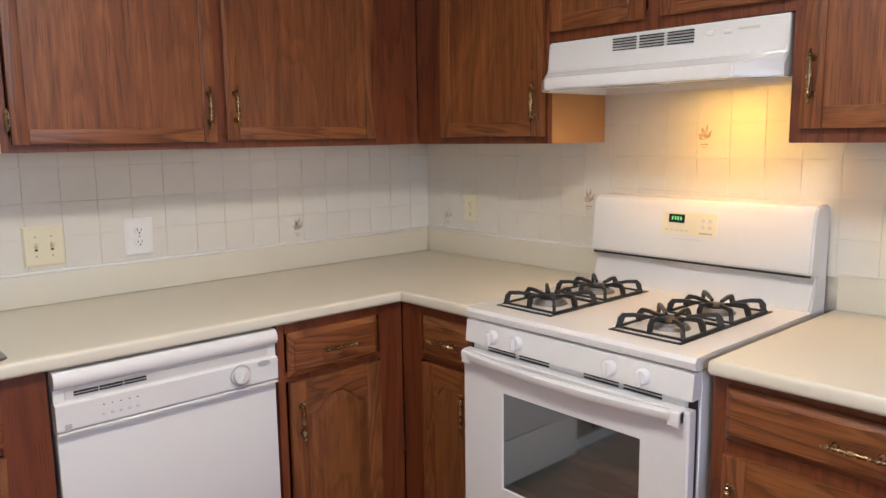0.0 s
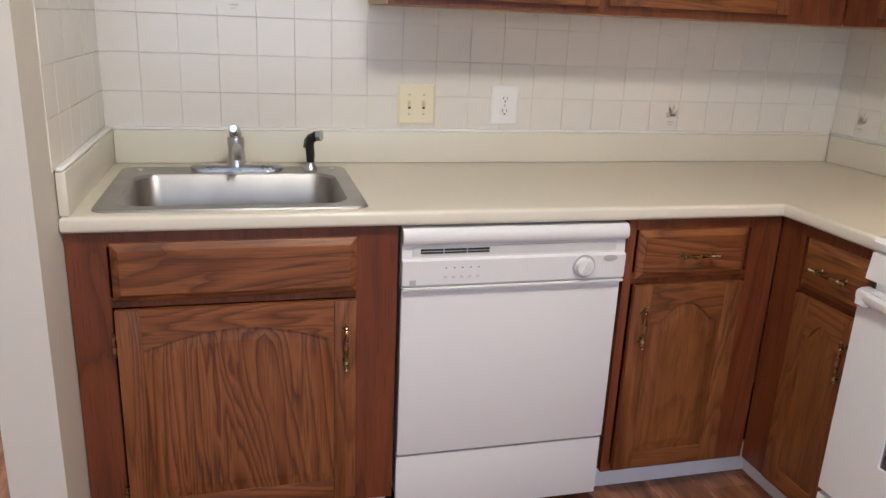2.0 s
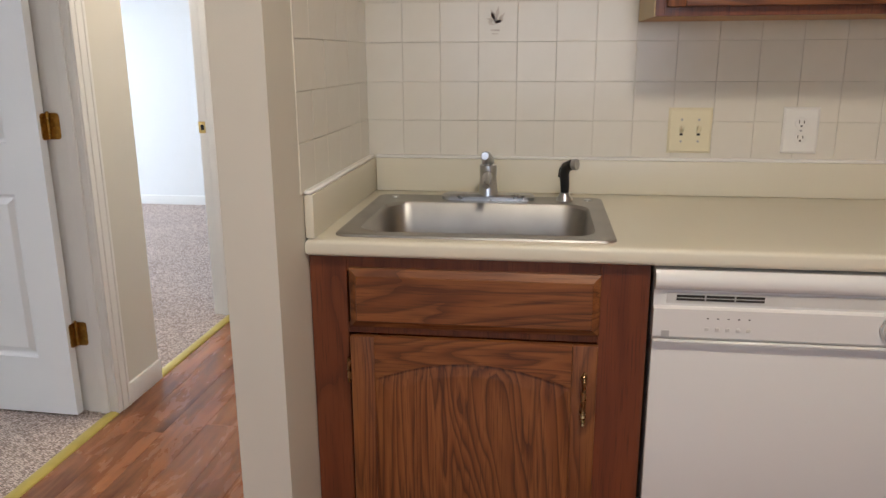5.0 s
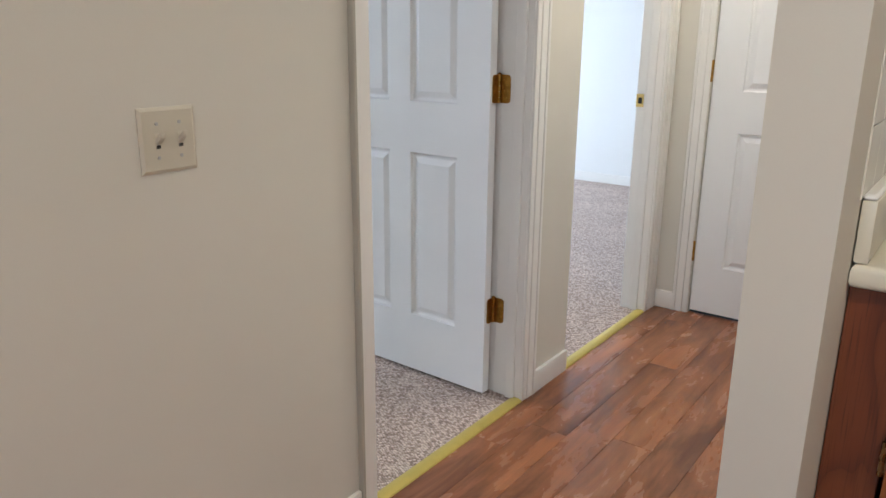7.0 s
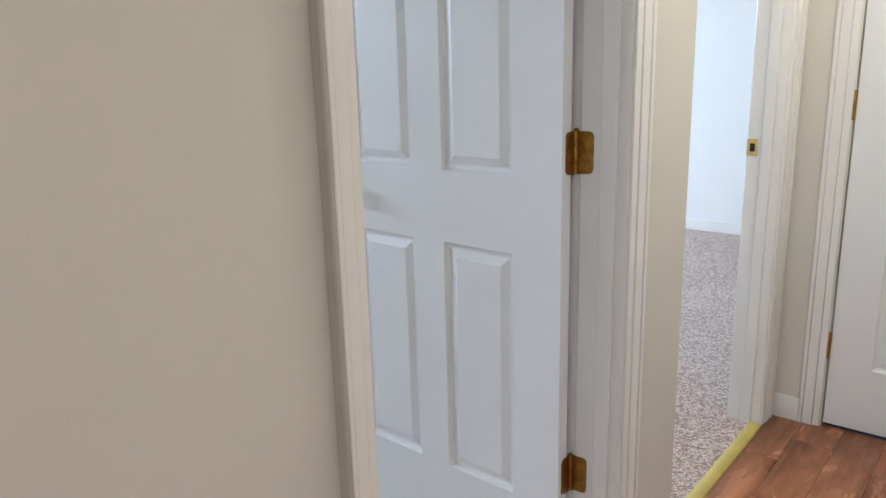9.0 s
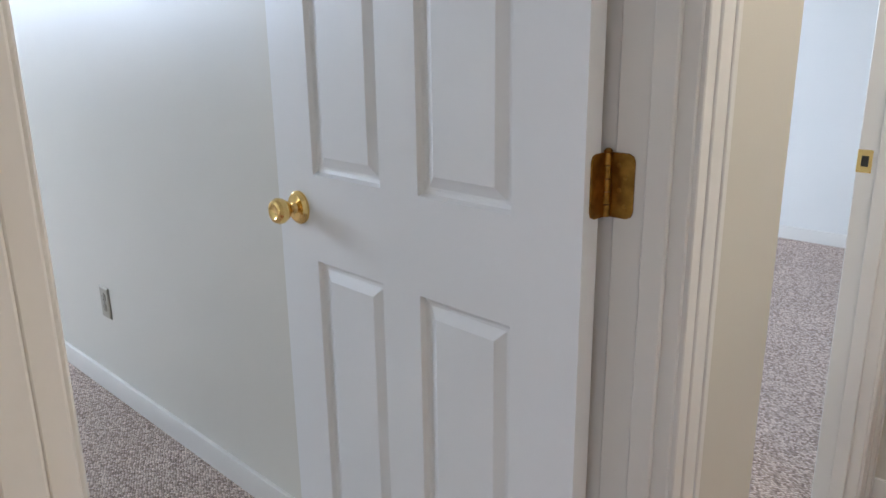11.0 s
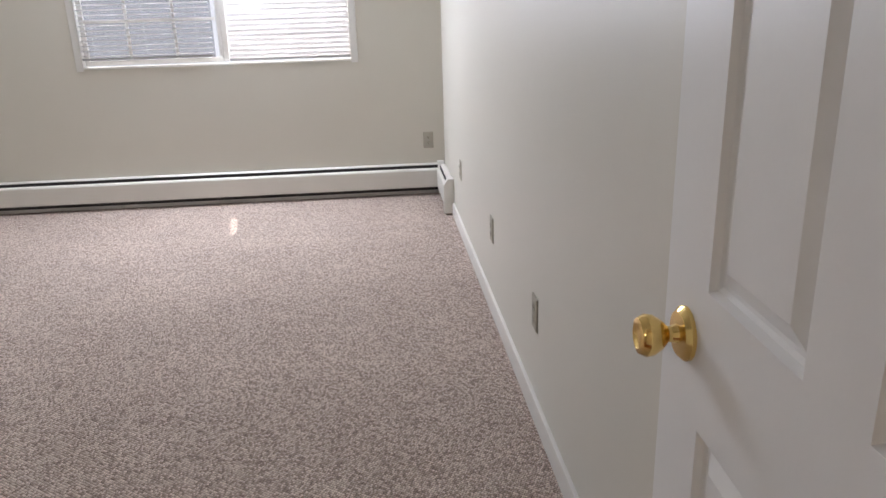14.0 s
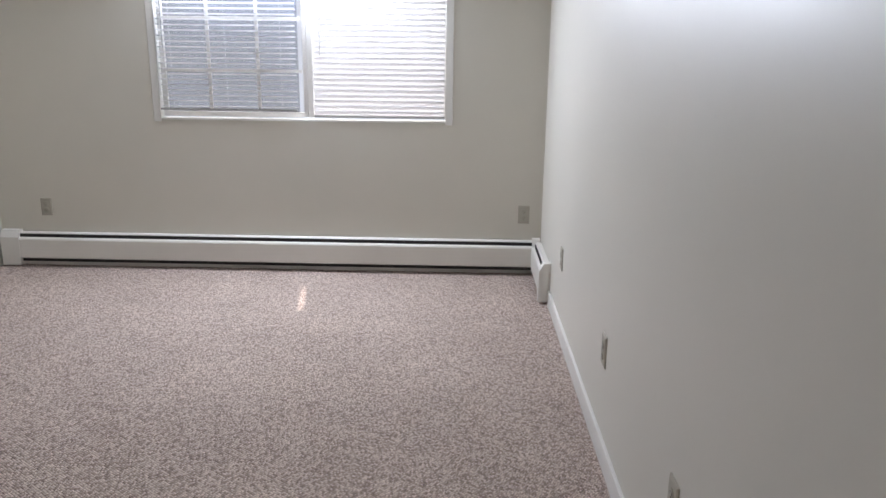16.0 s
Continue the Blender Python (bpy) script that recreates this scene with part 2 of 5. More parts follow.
def oven_glass():
    n = Nodes("dark_oven_glass")
    n.bsdf.inputs["IOR"].default_value = 2.1
    return n.done((0.045, 0.062, 0.06), 0.05, 0, None, 1.0, 0.6)


def blind_material():
    """Thin white vinyl that lets part of the daylight through."""
    n = Nodes("white_blind_slat")
    col = n.ramp(n.noise(n.co, 9, 3), [(0.3, (0.82, 0.82, 0.83)), (0.7, (0.86, 0.86, 0.87))])
    n.done(col, 0.45)
    glow_through = n.add("ShaderNodeBsdfTranslucent", {"Color": col})
    both = n.add("ShaderNodeMixShader", {0: 0.12, 1: n.bsdf.outputs[0], 2: glow_through.outputs[0]})
    n.t.links.new(both.outputs[0], n.t.nodes["Material Output"].inputs["Surface"])
    return n.mat


def screen_material():
    n = Nodes("insect_screen")
    n.done((0.10, 0.13, 0.20), 0.8)
    n.bsdf.inputs["Alpha"].default_value = 0.33
    return n.mat


def glow(name, colour, strength, base=0.5):
    n = Nodes(name)
    n.bsdf.inputs["Emission Color"].default_value = (*colour, 1)
    n.bsdf.inputs["Emission Strength"].default_value = strength
    return n.done(tuple(v * base for v in colour), 0.5)


M_GROUT = grout_material()
M_TILE, M_STEEL, M_PLANK = tile_material(), steel_material(), plank_material()
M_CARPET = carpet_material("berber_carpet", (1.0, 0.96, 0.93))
M_BLIND = blind_material()
M_GLASS, M_OVEN, M_SCREEN = glass_material("clear_glass", (1, 1, 1)), oven_glass(), screen_material()
M_DIGIT = glow("green_digits", (0.25, 0.9, 0.25), 0.25)
M_OUTSIDE = glow("bright_overcast_distance", (0.88, 0.94, 1.0), 0.78, 0.05)


# ---- building helpers ----
def box(bm, x0, x1, y0, y1, z0, z1, bevel=0.0, segments=1):
    """A box, its edges rounded by bevel."""
    got = bmesh.ops.create_cube(bm, size=1.0)
    vs = got["verts"]
    bmesh.ops.scale(bm, verts=vs, vec=(x1 - x0, y1 - y0, z1 - z0))
    bmesh.ops.translate(bm, verts=vs, vec=((x0 + x1) / 2, (y0 + y1) / 2, (z0 + z1) / 2))
    if bevel:
        es = {e for v in vs for e in v.link_edges}
        bmesh.ops.bevel(bm, geom=list(es), offset=bevel, segments=segments, affect="EDGES", profile=0.6)
    return bm


def boxes(*specs):
    bm = bmesh.new()
    for s in specs:
        box(bm, *s)
    return bm


def lathe(bm, profile, at=(0, 0, 0), axis="z", segs=18):
    """A turned shape: (radius, height) pairs round an axis."""
    rings = []
    for r, h in profile:
        ring = []
        for i in range(segs):
            a = 2 * math.pi * i / segs
            u, v = r * math.cos(a), r * math.sin(a)
            p = {"z": (u, v, h), "y": (u, h, v), "x": (h, u, v)}[axis]
            ring.append(bm.verts.new(Vector(p) + Vector(at)))
        rings.append(ring)
    for a, b in zip(rings, rings[1:]):
        for i in range(segs):
            bm.faces.new((a[i], a[(i + 1) % segs], b[(i + 1) % segs], b[i]))
    bm.faces.new(rings[0])
    bm.faces.new(rings[-1])
    return bm


def tube(bm, pts, r, segs=10):
    """A round bar along points; r is one radius or one for each point."""
    pts = [Vector(p) for p in pts]
    rs = r if isinstance(r, (list, tuple)) else [r] * len(pts)
    rings = []
    for i, p in enumerate(pts):
        d = (pts[min(i + 1, len(pts) - 1)] - pts[max(i - 1, 0)]).normalized()
        side = d.orthogonal().normalized() if i == 0 else (side - d * side.dot(d)).normalized()
        up = d.cross(side)
        rings.append([bm.verts.new(p + rs[i] * (side * math.cos(a) + up * math.sin(a))) for a in (2 * math.pi * k / segs for k in range(segs))])
    for a, b in zip(rings, rings[1:]):
        for k in range(segs):
            bm.faces.new((a[k], a[(k + 1) % segs], b[(k + 1) % segs], b[k]))
    bm.faces.new(rings[0])
    bm.faces.new(rings[-1])
    return bm


def mesh_of(name, bm, material, smooth=False):
    bmesh.ops.recalc_face_normals(bm, faces=bm.faces)
    me = bpy.data.meshes.new(name)
    bm.to_mesh(me)
    bm.free()
    me.materials.append(material)
    if smooth:
        for p in me.polygons:
            p.use_smooth = True
        me.set_sharp_from_angle(angle=radians(38))
    return me


def part(name, bm, material, parent=None, label="", smooth=True):
    ob = new(name, mesh_of(name, bm, material, smooth))
    if parent is not None:
        ob.parent = parent
    return tagged(ob, label)


def thing(name, m, label, category, group="", kind=""):
    ob = new(name)
    ob.empty_display_size = 0.1
    ob.matrix_world = m
    return tagged(ob, label, category, group, kind)


def structure(name, bm, material, label, category, smooth=False):
    return tagged(part(name, bm, material, None, "", smooth), label, category, "", "structure")


def outline(x0, x1, z0, z1, arch, inset, flat=0.16, n=14):
    """A panel's outline, anticlockwise from the lower left, its top edge arched by arch."""
    x0, x1, z0, z1 = x0 + inset, x1 - inset, z0 + inset, z1 - inset
    pts = [(x0, z0), (x1, z0)]
    for i in range(n + 1):
        u = 1 - i / n
        k = min(1.0, max(0.0, (u - flat) / (1 - 2 * flat)))
        drop = arch * (1 - math.sin(math.pi * k) ** 0.8)
        pts.append((x0 + (x1 - x0) * u, z1 - drop))
    return pts


def rings_face(bm, loops):
    """Bridges loops of (x, y, z) points one to the next and fills the last."""
    made = [[bm.verts.new(p) for p in loop] for loop in loops]
    k = len(made[0])
    for a, b in zip(made, made[1:]):
        for i in range(k):
            bm.faces.new((a[i], a[(i + 1) % k], b[(i + 1) % k], b[i]))
    bm.faces.new(made[-1])
    bm.faces.new(list(reversed(made[0])))
    return bm


def raised_front(w, h, depth=0.02, edge=0.016):
    """A drawer front from (0, 0) to (w, h) with a flat field and sloped edges, its face towards -y."""
    def lp(inset, y):
        return [(x, y, z) for x, z in ((inset, inset), (w - inset, inset), (w - inset, h - inset), (inset, h - inset))]
    return rings_face(bmesh.new(), [lp(0, 0), lp(0, -0.008), lp(0.003, -0.0105), lp(edge, -depth + 0.003), lp(edge + 0.002, -depth)])


def pull(parent, x, y, z, upright=True, name="handle"):
    """A turned antique-brass pull of 0.12 m with beads at both ends, on two posts."""
    bm = bmesh.new()
    prof = [(0.001, -0.064), (0.0045, -0.061), (0.0025, -0.056), (0.0062, -0.052), (0.003, -0.047), (0.0068, -0.042), (0.0036, -0.036), (0.0046, -0.018), (0.0058, 0), (0.0046, 0.018), (0.0036, 0.036), (0.0068, 0.042), (0.003, 0.047), (0.0062, 0.052), (0.0025, 0.056), (0.0045, 0.061), (0.001, 0.064)]
    lathe(bm, prof, (0, -0.024, 0), "z" if upright else "x", 12)
    for s in (-0.042, 0.042):
        at = (0, 0, s) if upright else (s, 0, 0)
        lathe(bm, [(0.008, -0.002), (0.0045, -0.008), (0.004, -0.022)], at, "y", 10)
    bmesh.ops.translate(bm, verts=bm.verts, vec=(x, y, z))
    return part(name, bm, M_BRONZE, parent, "antique brass pull")


def small_hinge(parent, x, z):
    bm = boxes((x - 0.006, x + 0.004, -0.012, 0.0, z - 0.026, z + 0.026, 0.002))
    lathe(bm, [(0.0045, z - 0.03), (0.0045, z + 0.03)], (x - 0.004, -0.012, 0), "z", 8)
    return part("hinge", bm, M_BRONZE, parent, "dark bronze cabinet hinge")


# ---- the shell ----
N, E = 2.80, 2.30           # kitchen's tiled walls
HALL_W, HALL_N = -1.255, 4.245
BED_W, BED_N, BED_S = -6.60, 3.09, -0.43
TOP = 2.44
T = 0.115

structure("floor", boxes((HALL_W - T - 0.02, E + 0.3, -1.8, HALL_N + 0.3, -0.12, -0.010)), M_DARK, "dark underlay beneath the laminate boards", "floor")
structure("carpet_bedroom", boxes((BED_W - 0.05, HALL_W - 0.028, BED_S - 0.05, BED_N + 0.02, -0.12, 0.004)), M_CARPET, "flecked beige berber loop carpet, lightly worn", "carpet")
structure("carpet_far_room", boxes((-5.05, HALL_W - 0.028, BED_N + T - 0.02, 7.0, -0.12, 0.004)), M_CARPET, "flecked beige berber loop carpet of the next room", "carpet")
structure("ceiling", boxes((BED_W - 0.12, E + 0.3, -1.9, 7.2, TOP, TOP + 0.15)), M_CEIL, "plain white painted ceiling", "ceiling")

structure("wall_kitchen_north", boxes((-0.20, E + T, N - 0.0058, N + T, 0, TOP)), M_GROUT, "kitchen wall behind the sink, tiled in pale ceramic", "wall")
structure("wall_kitchen_east", boxes((E - 0.0058, E + T, -1.7, N - 0.0062, 0, TOP)), M_GROUT, "kitchen wall behind the stove, tiled in pale ceramic", "wall")
structure("wall_kitchen_south", boxes((HALL_W - T, -0.62, -1.7 - T, -1.7, 0, TOP), (1.32, E + T, -1.7 - T, -1.7, 0, TOP), (-0.62, 1.32, -1.7 - T, -1.7, 0, 0.86), (-0.62, 1.32, -1.7 - T, -1.7, 2.04, TOP)), M_WALL, "plain warm white painted wall with a window opening", "wall")
structure("wall_partition", boxes((-0.315, -0.205, 1.985, HALL_N, 0, TOP)), M_WALL, "short painted partition wall beside the sink cabinet", "wall")
structure("wall_hall_north", boxes((HALL_W - T, -1.085, HALL_N, HALL_N + T, 0, TOP), (-0.36, -0.20, HALL_N, HALL_N + T, 0, TOP), (-1.085, -0.36, HALL_N, HALL_N + T, 2.05, TOP)), M_WALL, "warm white wall at the end of the hall", "wall")
W0, W1 = -1.362, HALL_W
D1A, D1B, D2A, D2B = 2.225, 3.017, 3.335, 4.135
structure("wall_hall_west", boxes((W0, W1, -1.7, D1A, 0, TOP), (W0, W1, D1B, D2A, 0, TOP), (W0, W1, D2B, HALL_N, 0, TOP), (W0, W1, D1A, D1B, 2.05, TOP), (W0, W1, D2A, D2B, 2.05, TOP)), M_WALL, "warm white hall wall with two door openings", "wall")
structure("wall_bedroom_north", boxes((BED_W, W0, BED_N, BED_N + T, 0, TOP)), M_WALL_SAT, "long satin-painted bedroom wall with outlets", "wall")
structure("wall_bedroom_south", boxes((BED_W, W0, BED_S - T, BED_S, 0, TOP)), M_WALL, "plain painted bedroom wall", "wall")
WY0, WY1, WZ0, WZ1 = 0.655, 2.495, 0.965, 2.25
structure("wall_bedroom_west", boxes((BED_W - 0.12, BED_W, BED_S - T, WY0, 0, TOP), (BED_W - 0.12, BED_W, WY1, BED_N + T, 0, TOP), (BED_W - 0.12, BED_W, WY0, WY1, 0, WZ0), (BED_W - 0.12, BED_W, WY0, WY1, WZ1, TOP)), M_WALL, "warm grey-white bedroom wall pierced by a wide window", "wall")
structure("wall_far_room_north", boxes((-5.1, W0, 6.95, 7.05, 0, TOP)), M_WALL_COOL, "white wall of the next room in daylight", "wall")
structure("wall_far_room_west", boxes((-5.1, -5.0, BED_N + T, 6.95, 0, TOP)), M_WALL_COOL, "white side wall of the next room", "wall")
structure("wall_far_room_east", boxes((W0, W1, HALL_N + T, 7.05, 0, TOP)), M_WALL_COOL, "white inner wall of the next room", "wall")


def baseboard(name, x0, x1, y0, y1, h=0.085, label="white painted baseboard with a rounded top"):
    """A board whose thin side is the smaller of its two extents."""
    bm = boxes((x0, x1, y0, y1, 0.0, h, 0.004, 2))
    return structure(name, bm, M_TRIM, label, "baseboard", True)


baseboard("baseboard_bedroom_north", -5.985, -1.364, BED_N - 0.014, BED_N)
baseboard("baseboard_bedroom_south", -6.5, -1.364, BED_S, BED_S + 0.014)
baseboard("baseboard_hall_south", W1, W1 + 0.013, -1.69, 2.173)
baseboard("baseboard_hall_middle", W1, W1 + 0.013, 3.086, D2A - 0.002)
baseboard("baseboard_hall_north", HALL_W + 0.012, -1.157, HALL_N - 0.013, HALL_N)
baseboard("baseboard_hall_east", -0.328, -0.315, 1.99, HALL_N)
baseboard("baseboard_far_room", -4.98, -1.375, 6.936, 6.95)


def casing(name, path_axis, fixed, lo, hi, inner_low, width=0.066, top=2.05, proud=0.016, z0=0.0):
    """One upright strip of door casing on a wall face, with a stepped colonial profile."""
    bm = bmesh.new()
    steps = ((0.0, 0.34, 0.62), (0.34, 0.80, 0.82), (0.80, 1.0, 1.0))
    for a, b, k in steps:
        if not inner_low:
            a, b = 1 - b, 1 - a
        p, q = lo + (hi - lo) * a, lo + (hi - lo) * b
        if path_axis == "x":
            box(bm, fixed, fixed + proud * k, p, q, z0, top, 0.002)
        else:
            box(bm, p, q, fixed - proud * k, fixed, z0, top, 0.002)
    return structure(name, bm, M_TRIM, "white stepped door casing", "door casing", True)


# bedroom doorway: jambs, stops and casing
structure("door_jamb_bedroom_south", boxes((W0 - 0.002, W1 + 0.002, D1A, D1A + 0.018, 0, 2.05, 0.002), (W0 + 0.035, W0 + 0.07, D1A + 0.018, D1A + 0.03, 0, 2.04, 0.002)), M_TRIM, "white painted door jamb with stop", "door jamb")
structure("door_jamb_bedroom_north", boxes((W0 - 0.002, W1 + 0.002, D1B - 0.014, D1B, 0, 2.05, 0.002), (W0 + 0.050, W0 + 0.085, D1B - 0.024, D1B - 0.014, 0, 2.04, 0.002)), M_TRIM, "white painted hinge-side door jamb with stop", "door jamb")
casing("door_casing_bedroom_south", "x", W1, 2.184, D1A + 0.012, False)
# added taupe strip: the shade on the casing's outer edge put into colour
structure("trim_casing_edge", boxes((W1, W1 + 0.0185, 2.174, 2.1838, 0.0, 2.115, 0.002)), M_TAUPE, "taupe strip along the door casing, its edge shade put into the colour", "trim")
casing("door_casing_bedroom_north", "x", W1, D1B - 0.010, 3.084, True)
structure("door_casing_bedroom_head", boxes((W1, W1 + 0.016, 2.178, 3.082, 2.05, 2.115, 0.002)), M_TRIM, "white door head casing", "door casing")
structure("door_casing_bedroom_inside", boxes((W0 - 0.042, W0 - 0.0025, D1B - 0.009, 3.074, 0, 2.05, 0.002)), M_TRIM, "white door casing on the bedroom side", "door casing")
# next room's doorway
structure("door_jamb_far_room", boxes((W0 - 0.002, W1 + 0.002, D2B - 0.016, D2B, 0, 2.05, 0.002), (W0 + 0.045, W0 + 0.08, D2B - 0.028, D2B - 0.016, 0, 2.04, 0.002)), M_TRIM, "white latch-side door jamb with stop", "door jamb")
casing("door_casing_far_room", "x", W1, D2B - 0.010, 4.222, True)
# closet door at the hall's end
casing("door_casing_closet", "y", HALL_N, -1.158, -1.088, False)
structure("door_casing_closet_head", boxes((-1.158, -0.32, HALL_N - 0.016, HALL_N, 2.05, 2.115, 0.002)), M_TRIM, "white door head casing", "door casing")


def threshold(name, y0, y1):
    bm = bmesh.new()
    prof = [(-0.022, 0.0), (-0.020, 0.006), (-0.010, 0.0095), (0.010, 0.0095), (0.020, 0.005), (0.022, 0.0)]
    a = [bm.verts.new((W1 - 0.012 + x, y0, z)) for x, z in prof]
    b = [bm.verts.new((W1 - 0.012 + x, y1, z)) for x, z in prof]
    for i in range(len(prof) - 1):
        bm.faces.new((a[i], a[i + 1], b[i + 1], b[i]))
    bm.faces.new(a), bm.faces.new(b), bm.faces.new((a[0], b[0], b[-1], a[-1]))
    return structure(name, bm, M_GOLD, "gold metal carpet edging strip in the doorway", "threshold", True)


threshold("threshold_bedroom", D1A + 0.02, D1B - 0.015)
threshold("threshold_far_room", D2A, D2B - 0.017)


# ---- doors ----
def six_panel(name, m, w, sign, label, knob=True, hinges=(), z0=0.015, h=2.02, big_hinge=True):
    """A moulded six-panel door hung at its local origin, its leaf running along sign * x, its seen face towards -y."""
    root = thing(name, m, label, "door", "", "structure")
    st, mid = 0.128, 0.098
    pw = (w - 2 * st - mid) / 2
    xs = [0, st, st + pw, st + pw + mid, w - st, w]
    zs = [z0, 0.235, 0.842, 1.018, 1.63, 1.73, 1.915, z0 + h]
    bm = bmesh.new()
    for y, into in ((0.0, 1), (0.035, -1)):
        for i in range(5):
            for j in range(7):
                a, b, c, d = xs[i], xs[i + 1], zs[j], zs[j + 1]
                if i in (1, 3) and j in (1, 3, 5):
                    loops = []
                    for ins, dep in ((0, 0), (0.005, 0.009), (0.011, 0.0115), (0.016, 0.0115), (0.036, 0.003), (0.040, 0.003)):
                        loops.append([bm.verts.new((sign * x, y + into * dep, z)) for x, z in ((a + ins, c + ins), (b - ins, c + ins), (b - ins, d - ins), (a + ins, d - ins))])
                    for p, q in zip(loops, loops[1:]):
                        for k in range(4):
                            bm.faces.new((p[k], p[(k + 1) % 4], q[(k + 1) % 4], q[k]))
                    bm.faces.new(loops[-1])
                else:
                    bm.faces.new([bm.verts.new((sign * x, y, z)) for x, z in ((a, c), (b, c), (b, d), (a, d))])
    for (xa, za), (xb, zb) in (((0, zs[0]), (w, zs[0])), ((w, zs[0]), (w, zs[-1])), ((w, zs[-1]), (0, zs[-1])), ((0, zs[-1]), (0, zs[0]))):
        bm.faces.new([bm.verts.new(p) for p in ((sign * xa, 0, za), (sign * xb, 0, zb), (sign * xb, 0.035, zb), (sign * xa, 0.035, za))])
    bmesh.ops.remove_doubles(bm, verts=bm.verts, dist=0.0002)
    part("leaf", bm, M_DOOR, root, "", False)
    if knob:
        kn = part("knob", lathe(bmesh.new(), [(0.010, -0.012), (0.010, -0.024), (0.019, -0.032), (0.0255, -0.043), (0.0265, -0.052), (0.022, -0.060), (0.016, -0.0615), (0.013, -0.059), (0.004, -0.058)], (sign * (w - 0.075), 0, 0.945), "y", 24), M_BRASS, root, "polished brass door knob")
        part("rosette", lathe(bmesh.new(), [(0.034, 0.0), (0.034, -0.005), (0.028, -0.011), (0.012, -0.0125), (0.010, -0.02)], (sign * (w - 0.075), 0, 0.945), "y", 24), M_BRASS, kn)
    return root


def butt_hinge(root, x, y_jamb, y_leaf, z, name="hinge"):
    """An aged brass butt hinge: one plate across gap and jamb, one on the leaf's edge, a knuckle between; built in the room's coordinates."""
    zb, zt, c, th = z - 0.045, z + 0.045, 0.010, 0.0025

    def plate(near, far, put):
        bm = bmesh.new()
        s = 1 if far > near else -1
        prof = [(near, zb), (far - s * c, zb), (far - s * c * 0.3, zb + c * 0.3), (far, zb + c), (far, zt - c), (far - s * c * 0.3, zt - c * 0.3), (far - s * c, zt), (near, zt)]
        a, b = [[bm.verts.new(put(p, q, k)) for p, q in prof] for k in (0.0, th)]
        for k in range(8):
            bm.faces.new((a[k], a[(k + 1) % 8], b[(k + 1) % 8], b[k]))
        bm.faces.new(a), bm.faces.new(b)
        return bm

    inv = root.matrix_basis.inverted()
    hz = part(name, plate(x + 0.004, x + 0.044, lambda p, q, k: (p, y_jamb - 0.0006 - k, q)), M_BRASS_OLD, root, "aged brass butt hinge flecked with paint", False)
    hz.matrix_basis = inv
    part("leaf_plate", plate(y_jamb - 0.006, y_leaf + 0.010, lambda p, q, k: (x + 0.0006 + k, p, q)), M_BRASS_OLD, hz, "", False)
    kb = bmesh.new()
    for k in range(5):
        lathe(kb, [(0.0055, zb + 0.018 * k + 0.0006), (0.0055, zb + 0.018 * (k + 1) - 0.0006)], (x + 0.005, y_jamb - 0.007, 0), "z", 10)
    lathe(kb, [(0.0055, zt), (0.0068, zt + 0.002), (0.003, zt + 0.006)], (x + 0.005, y_jamb - 0.007, 0), "z", 10)
    part("hinge_knuckle", kb, M_BRASS_OLD, hz)
    for sx, sz in ((0.020, 0.028), (0.031, 0.012), (0.022, -0.006), (0.031, -0.028)):
        part("screw", lathe(bmesh.new(), [(0.0034, 0), (0.0034, -0.0008), (0.001, -0.0012)], (x + sx, y_jamb - 0.0031, z + sz), "y", 8), M_BRASS_OLD, hz)
    return hz


LEAF = pose(-1.376, 2.949, 0, 0, 0, -2.0)
door_bedroom = six_panel("door_1", LEAF, 0.765, -1, "open white moulded six-panel bedroom door with brass knob", True)
for hz in (0.318, 1.074, 1.80):
    butt_hinge(door_bedroom, -1.3755, D1B - 0.014, 2.951, hz)
door_closet = six_panel("door_2", pose(-1.080, HALL_N + 0.006, 0), 0.712, 1, "closed white moulded six-panel closet door at the hall's end", False)
for hz in (0.30, 1.10, 1.80):
    hb = part("hinge", lathe(boxes((-0.016, -0.002, -0.006, -0.003, hz - 0.045, hz + 0.045)), [(0.006, hz - 0.046), (0.006, hz + 0.046)], (-0.005, -0.008, 0), "z", 10), M_BRASS_OLD, door_closet, "dark aged hinge knuckle")
# strike plate on the far jamb
sp = thing("strike_plate", pose(W0 + 0.02, D2B - 0.016, 0.968), "small brass strike plate on the white jamb", "strike plate")
part("plate", boxes((-0.022, 0.012, -0.002, 0.0, -0.028, 0.028, 0.001)), M_BRASS, sp, "brass plate", False)
part("latch_hole", boxes((-0.012, 0.004, -0.003, -0.0021, -0.013, 0.013)), M_DARK, sp, "", False)


